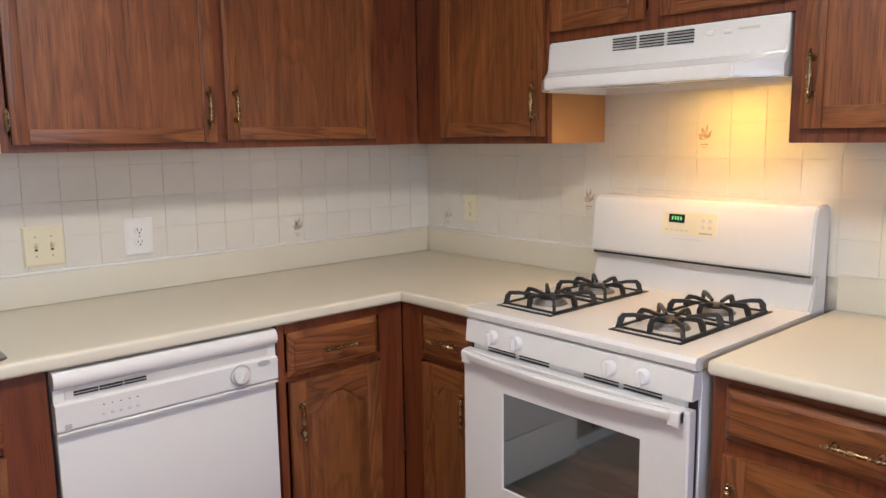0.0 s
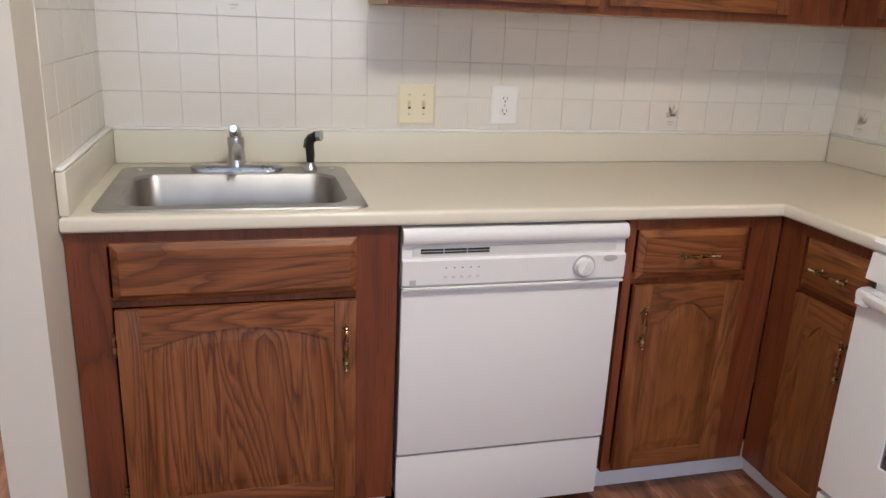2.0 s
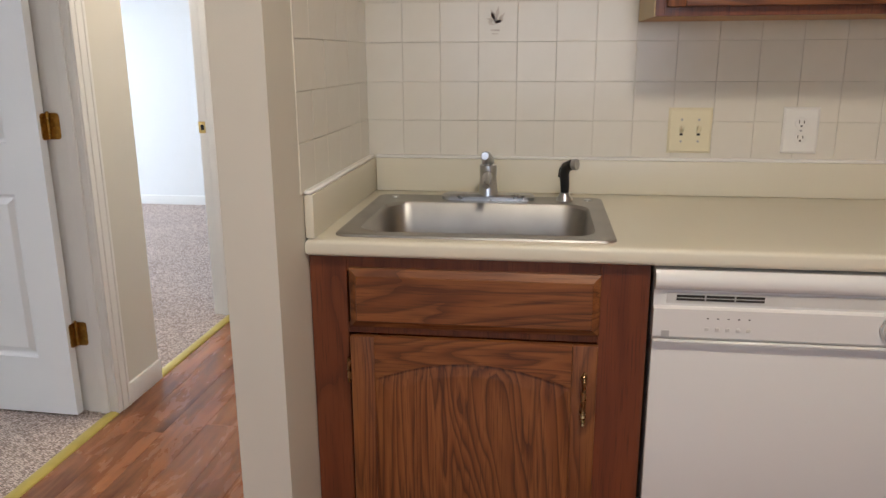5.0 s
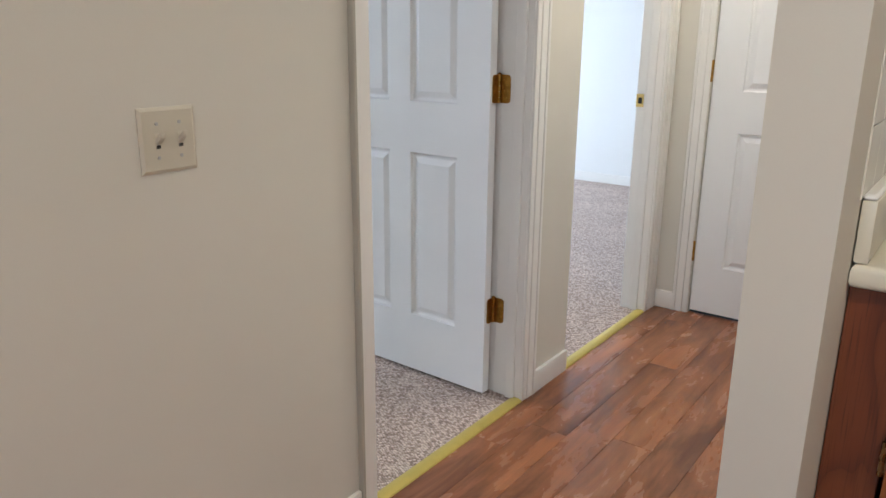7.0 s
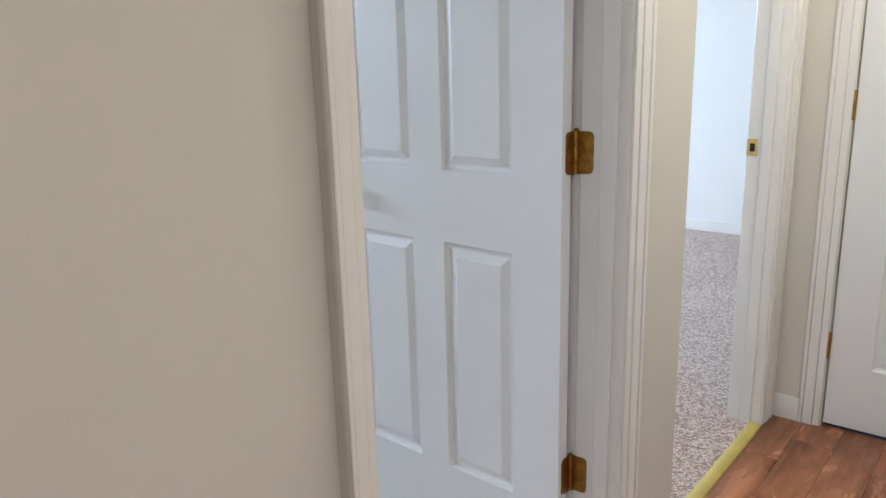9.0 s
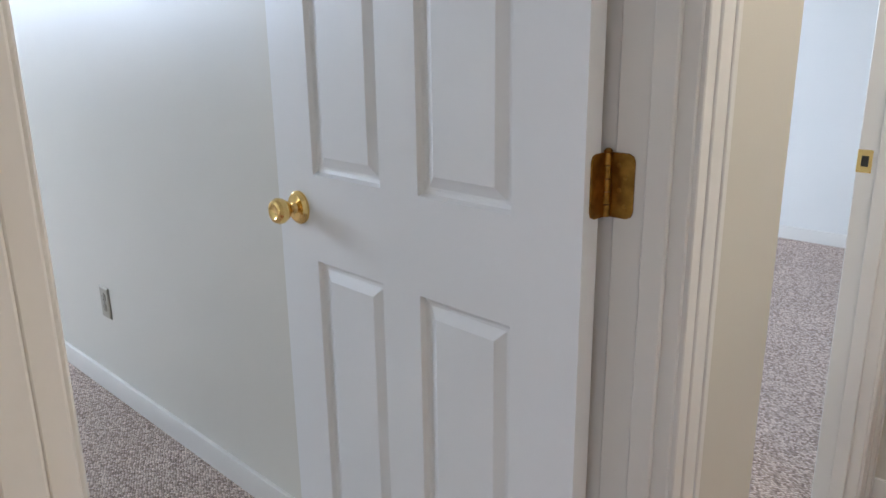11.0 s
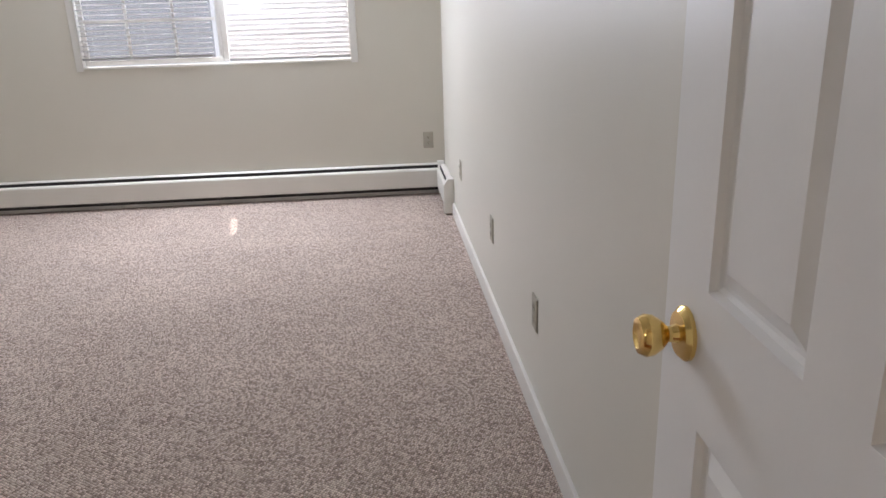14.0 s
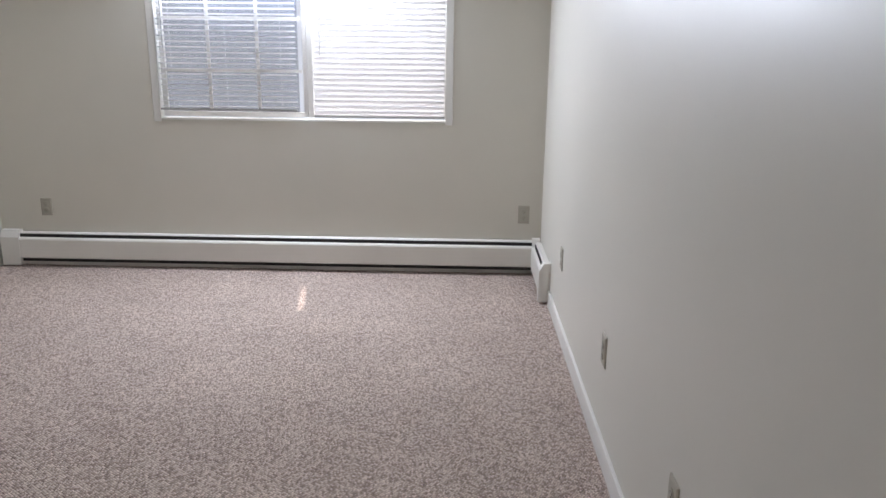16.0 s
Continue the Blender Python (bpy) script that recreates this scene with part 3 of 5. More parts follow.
# ---- wall plates ----
def wall_plate(name, m, w, h, material, label, category, kind, group=""):
    """A bevelled cover plate facing -y, with toggles, sockets or nothing on it."""
    root = thing(name, m, label, category, group)
    bm = rings_face(bmesh.new(), [[(x, y, z) for x, z in ((-w / 2 + i, -h / 2 + i), (w / 2 - i, -h / 2 + i), (w / 2 - i, h / 2 - i), (-w / 2 + i, h / 2 - i))] for i, y in ((0, 0), (0, -0.003), (0.006, -0.0065))])
    plate = part("cover_plate", bm, material, root, "", False)
    spots = []
    if kind == "toggles":
        for x in (-0.023, 0.023):
            tg = boxes((x - 0.0055, x + 0.0055, -0.0080, -0.0065, -0.0145, 0.0125, 0.0006))
            v0 = len(tg.verts)
            box(tg, x - 0.0050, x + 0.0050, -0.024, -0.007, -0.007, 0.005, 0.002)
            for v in list(tg.verts)[v0:]:
                v.co.z += (-v.co.y - 0.007) * 0.75
            part("toggle", tg, material, root)
            part("toggle_slot", boxes((x - 0.0042, x + 0.0042, -0.0086, -0.0079, -0.0135, -0.0075)), M_DARK, root, "", False)
            for z in (-0.030, 0.030):
                spots.append((x, 0, z))
    elif kind == "sockets":
        for z in (-0.020, 0.020):
            sk = part("socket", lathe(bmesh.new(), [(0.0165, -0.006), (0.0165, -0.0085), (0.0155, -0.009)], (0, 0, z), "y", 18), material, root)
            for a, b, c, d in ((-0.0075, -0.0052, -0.001, 0.008), (0.0052, 0.0075, -0.001, 0.007), (-0.0025, 0.0025, -0.010, -0.005)):
                part("slot", boxes((a, b, -0.0094, -0.0088, z + c, z + d)), M_DARK, sk, "", False)
        spots.append((0, 0, 0))
    else:
        for z in (-0.03, 0.03):
            spots.append((0, 0, z))
    for s in spots:
        part("screw", lathe(bmesh.new(), [(0.0033, -0.0062), (0.0033, -0.0078), (0.001, -0.008)], s, "y", 8), M_GREY, root)
    return root


wall_plate("light_switch", pose(W1, 1.700, 1.056, 0, 0, 90), 0.114, 0.116, M_PLATE, "off-white double toggle light switch on the hall wall", "light switch", "toggles")
wall_plate("light_switch", pose(0.714, N - 0.010, 1.096), 0.118, 0.125, M_ALMOND, "almond double toggle light switch on tiled wall", "light switch", "toggles")
wall_plate("wall_outlet", pose(1.007, N - 0.010, 1.098), 0.094, 0.125, M_PLATE_W, "white double wall outlet on the kitchen tiles", "wall outlet", "sockets")
wall_plate("wall_outlet", pose(E - 0.010, 2.507, 1.116, 0, 0, -90), 0.075, 0.118, M_ALMOND, "almond wall outlet on tiles beside the stove", "wall outlet", "sockets")
o = wall_plate("wall_outlet", pose(-3.465, BED_N, 0.372), 0.072, 0.116, M_TAUPE, "taupe wall outlet low on the bedroom wall", "wall outlet", "sockets", "bedroom wall outlets")
copy_thing(o, pose(-4.37, BED_N, 0.385))
copy_thing(o, pose(-5.56, BED_N, 0.392))
copy_thing(o, pose(BED_W, 2.975, 0.395, 0, 0, 90))
copy_thing(o, pose(BED_W, -0.115, 0.395, 0, 0, 90))


# ---- kitchen cabinets ----
NF, EF = 2.178, 1.642       # faces of the base cabinets
KICK = 0.075


def cabinet(name, m, w, d, z0, z1, label, group=""):
    """The carcass and face frame of one unit; local x along its front, face at y = 0."""
    root = thing(name, m, label, "cabinet", group)
    f = 0.02
    bm = boxes((0.0, w, f, d, z0, z0 + 0.016), (0.0, w, d - 0.09, d, z1 - 0.016, z1), (0.0, 0.016, f, d, z0 + 0.016, z1 - 0.016), (w - 0.016, w, f, d, z0 + 0.016, z1 - 0.016), (0.016, w - 0.016, d - 0.008, d, z0 + 0.016, z1 - 0.016))
    part("carcass", bm, M_INSIDE if z0 > 1 else M_FRAME, root, "", False)
    return root


def face_frame(root, w, z0, z1, stile_l, stile_r, rails, mid=()):
    bm = boxes((0, stile_l, 0, 0.0195, z0, z1, 0.001), (w - stile_r, w, 0, 0.0195, z0, z1, 0.001))
    for a, b in rails:
        box(bm, stile_l, w - stile_r, 0.0004, 0.0195, a, b, 0.0008)
    for a, b in mid:
        box(bm, a, b, 0.0008, 0.0195, rails[0][1], rails[-1][0], 0.0008)
    return part("face_frame", bm, M_FRAME, root, "red-brown stained oak frame", False)


def arched_rail(x0, x1, w, h, arch, frame_w, flat, depth):
    """The upper rail of a door, its underside following the panel's arch."""
    low = [p for p in outline(0, w, 0, h, arch, frame_w, flat)[2:]]
    ring = [(x0, h), *[(min(max(x, x0), x1), z) for x, z in reversed(low)], (x1, h)]
    bm = bmesh.new()
    a, b = [[bm.verts.new((x, y, z)) for x, z in ring] for y in (0.0, -depth)]
    for k in range(len(ring)):
        m = (k + 1) % len(ring)
        bm.faces.new((a[k], a[m], b[m], b[k]))
    bm.faces.new(a), bm.faces.new(b)
    return bm


def door_on(root, x0, x1, z0, z1, arch, handle=None, hinge=None, frame_w=0.055, low=True, flat=0.16, grip=0.105, field=None):
    """A framed cabinet door: panel, two stiles, two rails; handle and hinge: 'l' or 'r'."""
    w, h, depth = x1 - x0, z1 - z0, 0.019

    def lp(inset, y):
        return [(x, y, z) for x, z in outline(0, w, 0, h, arch, inset, flat)]

    if arch:
        loops = [lp(frame_w - 0.006, -0.002), lp(frame_w - 0.006, -0.0125), lp(frame_w + 0.004, -0.0128), lp(frame_w + 0.030, -0.0160), lp(frame_w + 0.034, -0.0162)]
    else:
        loops = [lp(frame_w - 0.006, -0.002), lp(frame_w - 0.006, -0.0130), lp(frame_w + 0.002, -0.0138)]
    d = part("door", rings_face(bmesh.new(), loops), field or (M_OAK_SOFT if arch else M_OAK_VENEER), root, "oak door with arched raised panel" if arch else "oak door with framed flat panel", False)
    d.location = (x0, -0.001, z0)
    part("stile", boxes((0, frame_w, -depth, 0, 0, h, 0.003, 2)), M_OAK_V, d)
    part("stile", boxes((w - frame_w, w, -depth, 0, 0, h, 0.003, 2)), M_OAK_V, d)
    part("rail", boxes((frame_w + 0.0004, w - frame_w - 0.0004, -depth + 0.0006, 0, 0.0006, frame_w, 0.0025, 2)), M_OAK_H, d)
    if arch:
        part("rail", arched_rail(frame_w + 0.0004, w - frame_w - 0.0004, w, h - 0.0006, arch, frame_w, flat, depth - 0.0006), M_OAK_H, d, "", False)
    else:
        part("rail", boxes((frame_w + 0.0004, w - frame_w - 0.0004, -depth + 0.0006, 0, h - frame_w, h - 0.0006, 0.0025, 2)), M_OAK_H, d)
    if handle:
        pull(d, 0.028 if handle == "l" else w - 0.028, -depth, h - 0.115 if low else grip)
    if hinge:
        for z in (0.065, h - 0.085):
            small_hinge(d, -0.002 if hinge == "l" else w + 0.006, z)
    return d


def drawer_on(root, x0, x1, z0, z1, handle=True):
    bm = raised_front(x1 - x0, z1 - z0)
    bmesh.ops.translate(bm, verts=bm.verts, vec=(x0, -0.001, z0))
    d = part("drawer_front", bm, M_OAK_H, root, "oak drawer front with bevelled edges", False)
    if handle:
        pull(d, (x0 + x1) / 2, -0.021, (z0 + z1) / 2, False)
    return d


BASE_TOP = 0.873
# sink unit
sb = cabinet("sink_base_cabinet", pose(-0.203, NF, 0), 0.748, 0.60, 0.104, BASE_TOP - 0.004, "stained oak sink base cabinet with one arched-panel door")
face_frame(sb, 0.748, 0.104, BASE_TOP - 0.004, 0.085, 0.105, [(0.104, 0.14), (0.690, 0.715), (0.835, BASE_TOP - 0.004)])
drawer_on(sb, 0.092, 0.645, 0.708, 0.846, False)
door_on(sb, 0.092, 0.645, 0.130, 0.688, 0.045, "r", "l", flat=0.03, field=M_OAK_PANEL)
# narrow unit beside the dishwasher
nb = cabinet("base_cabinet", pose(1.166, NF, 0), 0.474, 0.60, 0.104, BASE_TOP - 0.004, "stained oak base cabinet with drawer and arched door", "base cabinets")
face_frame(nb, 0.474, 0.104, BASE_TOP - 0.004, 0.025, 0.095, [(0.104, 0.13), (0.690, 0.715), (0.840, BASE_TOP - 0.004)])
drawer_on(nb, 0.030, 0.362, 0.708, 0.842)
door_on(nb, 0.030, 0.366, 0.118, 0.690, 0.055, "l")
# narrow unit between corner and stove
eb = cabinet("base_cabinet", pose(EF, NF - 0.0025, 0, 0, 0, -90), 0.366, 0.64, 0.104, BASE_TOP - 0.004, "narrow stained oak corner base cabinet beside the stove", "base cabinets")
face_frame(eb, 0.366, 0.104, BASE_TOP - 0.004, 0.095, 0.012, [(0.104, 0.13), (0.690, 0.715), (0.840, BASE_TOP - 0.004)])
drawer_on(eb, 0.118, 0.358, 0.708, 0.842)
door_on(eb, 0.118, 0.358, 0.118, 0.690, 0.045, "r")
# unit on the stove's other side
rb = cabinet("base_cabinet", pose(EF, 1.052, 0, 0, 0, -90), 0.62, 0.64, 0.104, BASE_TOP - 0.004, "stained oak base cabinet with wide drawer beneath cream countertop", "base cabinets")
face_frame(rb, 0.62, 0.104, BASE_TOP + 0.006, 0.04, 0.03, [(0.104, 0.13), (0.690, 0.745), (0.850, BASE_TOP + 0.006)])
drawer_on(rb, 0.036, 0.595, 0.736, 0.860)
door_on(rb, 0.036, 0.595, 0.118, 0.704, 0.055, "l")

for nm, sp_ in (("toe_kick_sink", (-0.203, 0.542, NF + KICK, NF + KICK + 0.012)), ("toe_kick_corner", (1.170, EF + KICK + 0.012, NF + KICK, NF + KICK + 0.012)), ("toe_kick_east", (EF + KICK, EF + KICK + 0.012, 1.815, NF + KICK - 0.001)), ("toe_kick_stove_side", (EF + KICK, EF + KICK + 0.012, 0.43, 1.04))):
    structure(nm, boxes((*sp_, 0.0, 0.1035, 0.0015)), M_VINYL, "white vinyl toe-kick strip under the cabinets", "baseboard")

# upper cabinets
UZ0, UZ1 = 1.388, 2.15
UN, UE = 2.49, 1.99
un = cabinet("wall_cabinet", pose(0.562, UN, 0), E - 0.562 - 0.002, N - UN - 0.008, UZ0, UZ1, "stained oak double-door wall cabinet over the counter", "wall cabinets")
face_frame(un, 1.426, UZ0, UZ1, 0.020, 0.205, [(UZ0, UZ0 + 0.04), (UZ1 - 0.04, UZ1)], [(0.588, 0.634)])
door_on(un, 0.024, 0.596, 1.408, 2.13, 0, "r", "l", 0.042, False)
door_on(un, 0.630, 1.212, 1.412, 2.13, 0, "l", None, 0.042, False)
part("left_side_panel", boxes((-0.003, -0.0005, 0.0, N - UN - 0.008, UZ0, UZ1)), M_SIDE, un, "pale unstained veneer side", False)
ue = cabinet("wall_cabinet", pose(UE, UN - 0.002, 0, 0, 0, -90), 0.650, E - UE - 0.008, UZ0, UZ1, "stained oak single-door wall cabinet beside the range hood", "wall cabinets")
face_frame(ue, 0.650, UZ0, UZ1, 0.150, 0.020, [(UZ0, UZ0 + 0.04), (UZ1 - 0.04, UZ1)])
door_on(ue, 0.150, 0.640, 1.412, 2.13, 0, "r", None, 0.050, False)
uh = cabinet("wall_cabinet", pose(UE, 1.833, 0, 0, 0, -90), 0.768, E - UE - 0.008, 1.704, UZ1, "short stained oak two-door cabinet above the hood", "wall cabinets")
face_frame(uh, 0.768, 1.704, UZ1, 0.025, 0.025, [(1.704, 1.762), (UZ1 - 0.04, UZ1)], [(0.355, 0.415)])
door_on(uh, 0.014, 0.350, 1.734, 2.13, 0, "r", None, 0.050, False)
door_on(uh, 0.406, 0.756, 1.734, 2.13, 0, "l", None, 0.050, False)
ur = cabinet("wall_cabinet", pose(UE, 1.066, 0, 0, 0, -90), 0.80, E - UE - 0.008, UZ0, UZ1, "stained oak wall cabinet with pull on the hood side", "wall cabinets")
face_frame(ur, 0.80, UZ0, UZ1, 0.045, 0.045, [(UZ0, UZ0 + 0.04), (UZ1 - 0.04, UZ1)])
door_on(ur, 0.030, 0.764, 1.422, 2.13, 0, "l", None, 0.052, False, grip=0.122)

# ---- counters ----
CT, CB = 0.912, 0.874


def slab_from_cells(xs, ys, keep):
    """A slab from a grid of cells, its top and bottom rims rounded."""
    bm = bmesh.new()
    vs = {}
    def vert(i, j):
        if (i, j) not in vs:
            vs[i, j] = bm.verts.new((xs[i], ys[j], CB))
        return vs[i, j]
    for i in range(len(xs) - 1):
        for j in range(len(ys) - 1):
            if keep(i, j):
                bm.faces.new((vert(i, j), vert(i + 1, j), vert(i + 1, j + 1), vert(i, j + 1)))
    got = bmesh.ops.extrude_face_region(bm, geom=list(bm.faces))
    bmesh.ops.translate(bm, verts=[v for v in got["geom"] if isinstance(v, bmesh.types.BMVert)], vec=(0, 0, CT - CB))
    bmesh.ops.recalc_face_normals(bm, faces=bm.faces)
    rim = [e for e in bm.edges if len(e.link_faces) == 2 and abs(e.verts[0].co.z - e.verts[1].co.z) < 1e-5 and e.calc_face_angle(0) > 1]
    bmesh.ops.bevel(bm, geom=rim, offset=0.011, segments=4, affect="EDGES", profile=0.5)
    return bm


xs, ys = [-0.203, -0.118, 0.445, 1.618, E - 0.002], [1.812, 2.152, 2.222, 2.640, N - 0.002]
ct = thing("countertop", pose(0, 0, 0), "cream laminate L-shaped countertop with rounded edge", "countertop")
part("top", slab_from_cells(xs, ys, lambda i, j: (j > 0 or i == 3) and not (i == 1 and j == 2)), M_LAMINATE, ct)
part("backsplash_lip", boxes((-0.180, E - 0.022, N - 0.022, N - 0.002, CT, 1.010, 0.005, 2)), M_LAMINATE, ct)
part("backsplash_lip", boxes((E - 0.022, E - 0.002, 1.812, N - 0.0225, CT, 1.010, 0.005, 2)), M_LAMINATE, ct)
part("backsplash_lip", boxes((-0.203, -0.181, 2.158, N - 0.003, CT, 1.010, 0.005, 2)), M_LAMINATE, ct)
part("caulk_line", boxes((-0.18, E - 0.022, N - 0.0215, N - 0.0085, 1.009, 1.0195, 0.004), (E - 0.0215, E - 0.0085, 1.812, N - 0.022, 1.009, 1.0195, 0.004), (-0.2025, -0.183, 2.158, N - 0.022, 1.009, 1.0195, 0.004)), M_LAM_EDGE, ct, "white caulk bead")
rt = thing("countertop", pose(0, 0, 0.010), "short cream laminate countertop beside the stove", "countertop")
part("top", slab_from_cells([1.602, E - 0.002], [0.40, 1.046], lambda i, j: True), M_LAMINATE, rt)
part("backsplash_lip", boxes((E - 0.022, E - 0.002, 0.40, 1.036, CT, 1.012, 0.005, 2)), M_LAMINATE, rt)


# ---- sink, tap and sprayer ----
def rounded(x0, x1, y0, y1, r, z, n=6):
    pts = []
    for cx, cy, a0 in ((x1 - r, y1 - r, 0), (x0 + r, y1 - r, 90), (x0 + r, y0 + r, 180), (x1 - r, y0 + r, 270)):
        for k in range(n + 1):
            a = radians(a0 + 90 * k / n)
            pts.append((cx + r * math.cos(a), cy + r * math.sin(a), z))
    return pts


sink = thing("kitchen_sink", pose(0.163, 2.435, CT), "single-bowl stainless steel drop-in kitchen sink", "sink")
bm = bmesh.new()
SX, SY = 0.312, 0.262
loops = [rounded(-SX, SX, -SY + 0.012, SY, 0.030, 0.0005), rounded(-SX + 0.002, SX - 0.002, -SY + 0.014, SY - 0.002, 0.030, 0.005), rounded(-SX + 0.010, SX - 0.010, -SY + 0.022, SY - 0.010, 0.028, 0.0065), rounded(-SX + 0.018, SX - 0.018, -SY + 0.030, SY - 0.018, 0.026, 0.004),
         rounded(-0.270, 0.270, -0.205, 0.165, 0.062, 0.0035), rounded(-0.264, 0.264, -0.199, 0.159, 0.062, -0.004), rounded(-0.255, 0.255, -0.190, 0.150, 0.06, -0.090), rounded(-0.242, 0.242, -0.178, 0.138, 0.06, -0.145), rounded(-0.205, 0.205, -0.142, 0.102, 0.05, -0.158), rounded(-0.06, 0.06, -0.08, 0.04, 0.03, -0.163)]
made = [[bm.verts.new(p) for p in lp] for lp in loops]
for a, b in zip(made, made[1:]):
    for i in range(len(a)):
        bm.faces.new((a[i], a[(i + 1) % len(a)], b[(i + 1) % len(a)], b[i]))
bm.faces.new(made[-1])
part("basin", bm, M_STEEL, sink)
part("drain", lathe(bmesh.new(), [(0.042, 0.0), (0.042, 0.003), (0.034, 0.002), (0.03, -0.001), (0.01, -0.001)], (0, -0.02, -0.162), "z", 20), M_CHROME, sink, "chrome basket drain")
for cx in (-0.262, 0.272):
    part("hole_cap", lathe(bmesh.new(), [(0.012, 0.003), (0.010, 0.007), (0.002, 0.008)], (cx, 0.222, 0), "z", 14), M_CHROME, sink)
tap = thing("faucet", pose(0.163, 2.653, CT + 0.004), "chrome single-lever kitchen faucet on a long base", "faucet")
part("base_plate", rings_face(bmesh.new(), [rounded(-0.128, 0.128, -0.026, 0.026, 0.025, 0.0), rounded(-0.128, 0.128, -0.026, 0.026, 0.025, 0.010), rounded(-0.120, 0.120, -0.019, 0.019, 0.018, 0.016)]), M_CHROME, tap)
part("body", lathe(bmesh.new(), [(0.028, 0.012), (0.025, 0.030), (0.0225, 0.060), (0.024, 0.078), (0.023, 0.094), (0.012, 0.101)], (0, 0, 0), "z", 20), M_CHROME, tap)
part("spout", tube(bmesh.new(), [(0, -0.005, 0.052), (0.002, -0.045, 0.070), (0.004, -0.095, 0.078), (0.005, -0.135, 0.073), (0.005, -0.148, 0.060)], [0.013, 0.013, 0.0115, 0.0115, 0.0105], 12), M_CHROME, tap)
part("lever", tube(bmesh.new(), [(0, 0.004, 0.092), (-0.002, -0.010, 0.112), (-0.004, -0.040, 0.124), (-0.005, -0.062, 0.127)], [0.018, 0.017, 0.013, 0.010], 12), M_CHROME, tap)
spr = thing("side_sprayer", pose(0.372, 2.655, CT + 0.004), "black pull-out side sprayer in a chrome collar", "sprayer")
part("collar", lathe(bmesh.new(), [(0.023, 0.0), (0.022, 0.006), (0.015, 0.014), (0.013, 0.022)], (0, 0, 0), "z", 18), M_CHROME, spr, "chrome collar")
part("wand", tube(bmesh.new(), [(0, 0, 0.016), (0, 0, 0.045), (-0.003, -0.003, 0.075), (0.002, -0.008, 0.093), (0.018, -0.016, 0.101)], [0.011, 0.0125, 0.0135, 0.0145, 0.0145], 14), M_BLACKP, spr)
part("nozzle", tube(bmesh.new(), [(0.018, -0.016, 0.101), (0.030, -0.022, 0.102)], [0.0148, 0.0155], 14), M_CHROME, spr, "chrome nozzle ring")
part("trigger", tube(bmesh.new(), [(-0.002, 0.006, 0.099), (-0.012, 0.012, 0.083), (-0.016, 0.010, 0.062)], [0.005, 0.005, 0.004], 8), M_BLACKP, spr)

# ---- dishwasher ----
dw = thing("dishwasher", pose(0.550, 2.160, 0), "white built-in dishwasher with control panel and dial", "dishwasher")
W = 0.604
part("tub", boxes((0.006, W - 0.006, 0.032, 0.58, 0.10, 0.866)), M_GREY, dw, "", False)
part("door_panel", boxes((0.004, W - 0.004, 0.004, 0.030, 0.236, 0.708, 0.004, 2)), M_ENAMEL, dw)
bm = bmesh.new()
prof = [(0.030, 0.712), (0.004, 0.712), (-0.002, 0.716), (-0.008, 0.722), (-0.010, 0.784), (0.001, 0.788), (0.003, 0.822), (-0.010, 0.828), (-0.016, 0.838), (-0.014, 0.856), (-0.004, 0.867), (0.030, 0.868)]
a, b = [[bm.verts.new((x, y, z)) for y, z in prof] for x in (0.002, W - 0.002)]
for i in range(len(prof)):
    k = (i + 1) % len(prof)
    bm.faces.new((a[i], a[k], b[k], b[i]))
bm.faces.new(a), bm.faces.new(b)
cp = part("control_panel", bm, M_ENAMEL, dw)
part("handle_recess", boxes((0.028, W - 0.028, -0.0005, 0.0025, 0.794, 0.818, 0.0005)), M_LGREY, cp, "pale grey recessed strip", False)
part("vent_slot", boxes((0.048, 0.225, -0.0025, -0.0008, 0.801, 0.813)), M_DARK, cp, "dark vent slot", False)
part("vent_bar", boxes((0.048, 0.225, -0.004, -0.0026, 0.8062, 0.8078), (0.105, 0.108, -0.004, -0.0026, 0.801, 0.813), (0.165, 0.168, -0.004, -0.0026, 0.801, 0.813)), M_GREY, cp, "", False)
part("raised_lip", boxes((0.003, W - 0.003, -0.013, -0.004, 0.709, 0.716, 0.002)), M_ENAMEL, cp)
for k in range(5):
    part("push_button", boxes((0.108 + 0.021 * k, 0.117 + 0.021 * k, -0.0116, -0.0096, 0.738, 0.746, 0.001)), M_LGREY, cp, "", False)
    part("indicator_mark", boxes((0.1105 + 0.021 * k, 0.1145 + 0.021 * k, -0.0112, -0.0098, 0.7645, 0.7665)), M_DARK, cp, "", False)
part("badge", boxes((0.020, 0.036, -0.0112, -0.0098, 0.722, 0.736)), M_GREY, cp, "grey square badge", False)
bm = lathe(bmesh.new(), [(0.020, -0.010), (0.020, -0.0115), (0.004, -0.0118)], (0.0, 0, 0), "y", 24)
for v in bm.verts:
    v.co.z *= 0.42
bmesh.ops.translate(bm, verts=bm.verts, vec=(0.557, 0, 0.776))
part("oval_mark", bm, M_GREY, cp, "grey oval maker's mark")
dial = part("dial", lathe(bmesh.new(), [(0.031, -0.010), (0.030, -0.014), (0.024, -0.0145), (0.0235, -0.026), (0.021, -0.028), (0.003, -0.028)], (0.482, 0, 0.757), "y", 28), M_ENAMEL, cp, "white cycle dial")
part("dial_ring", lathe(bmesh.new(), [(0.031, -0.0142), (0.031, -0.0152), (0.026, -0.0154), (0.026, -0.0142)], (0.482, 0, 0.757), "y", 28), M_GREY, dial)
bm = boxes((-0.0045, 0.0045, -0.034, -0.027, -0.022, 0.022, 0.002))
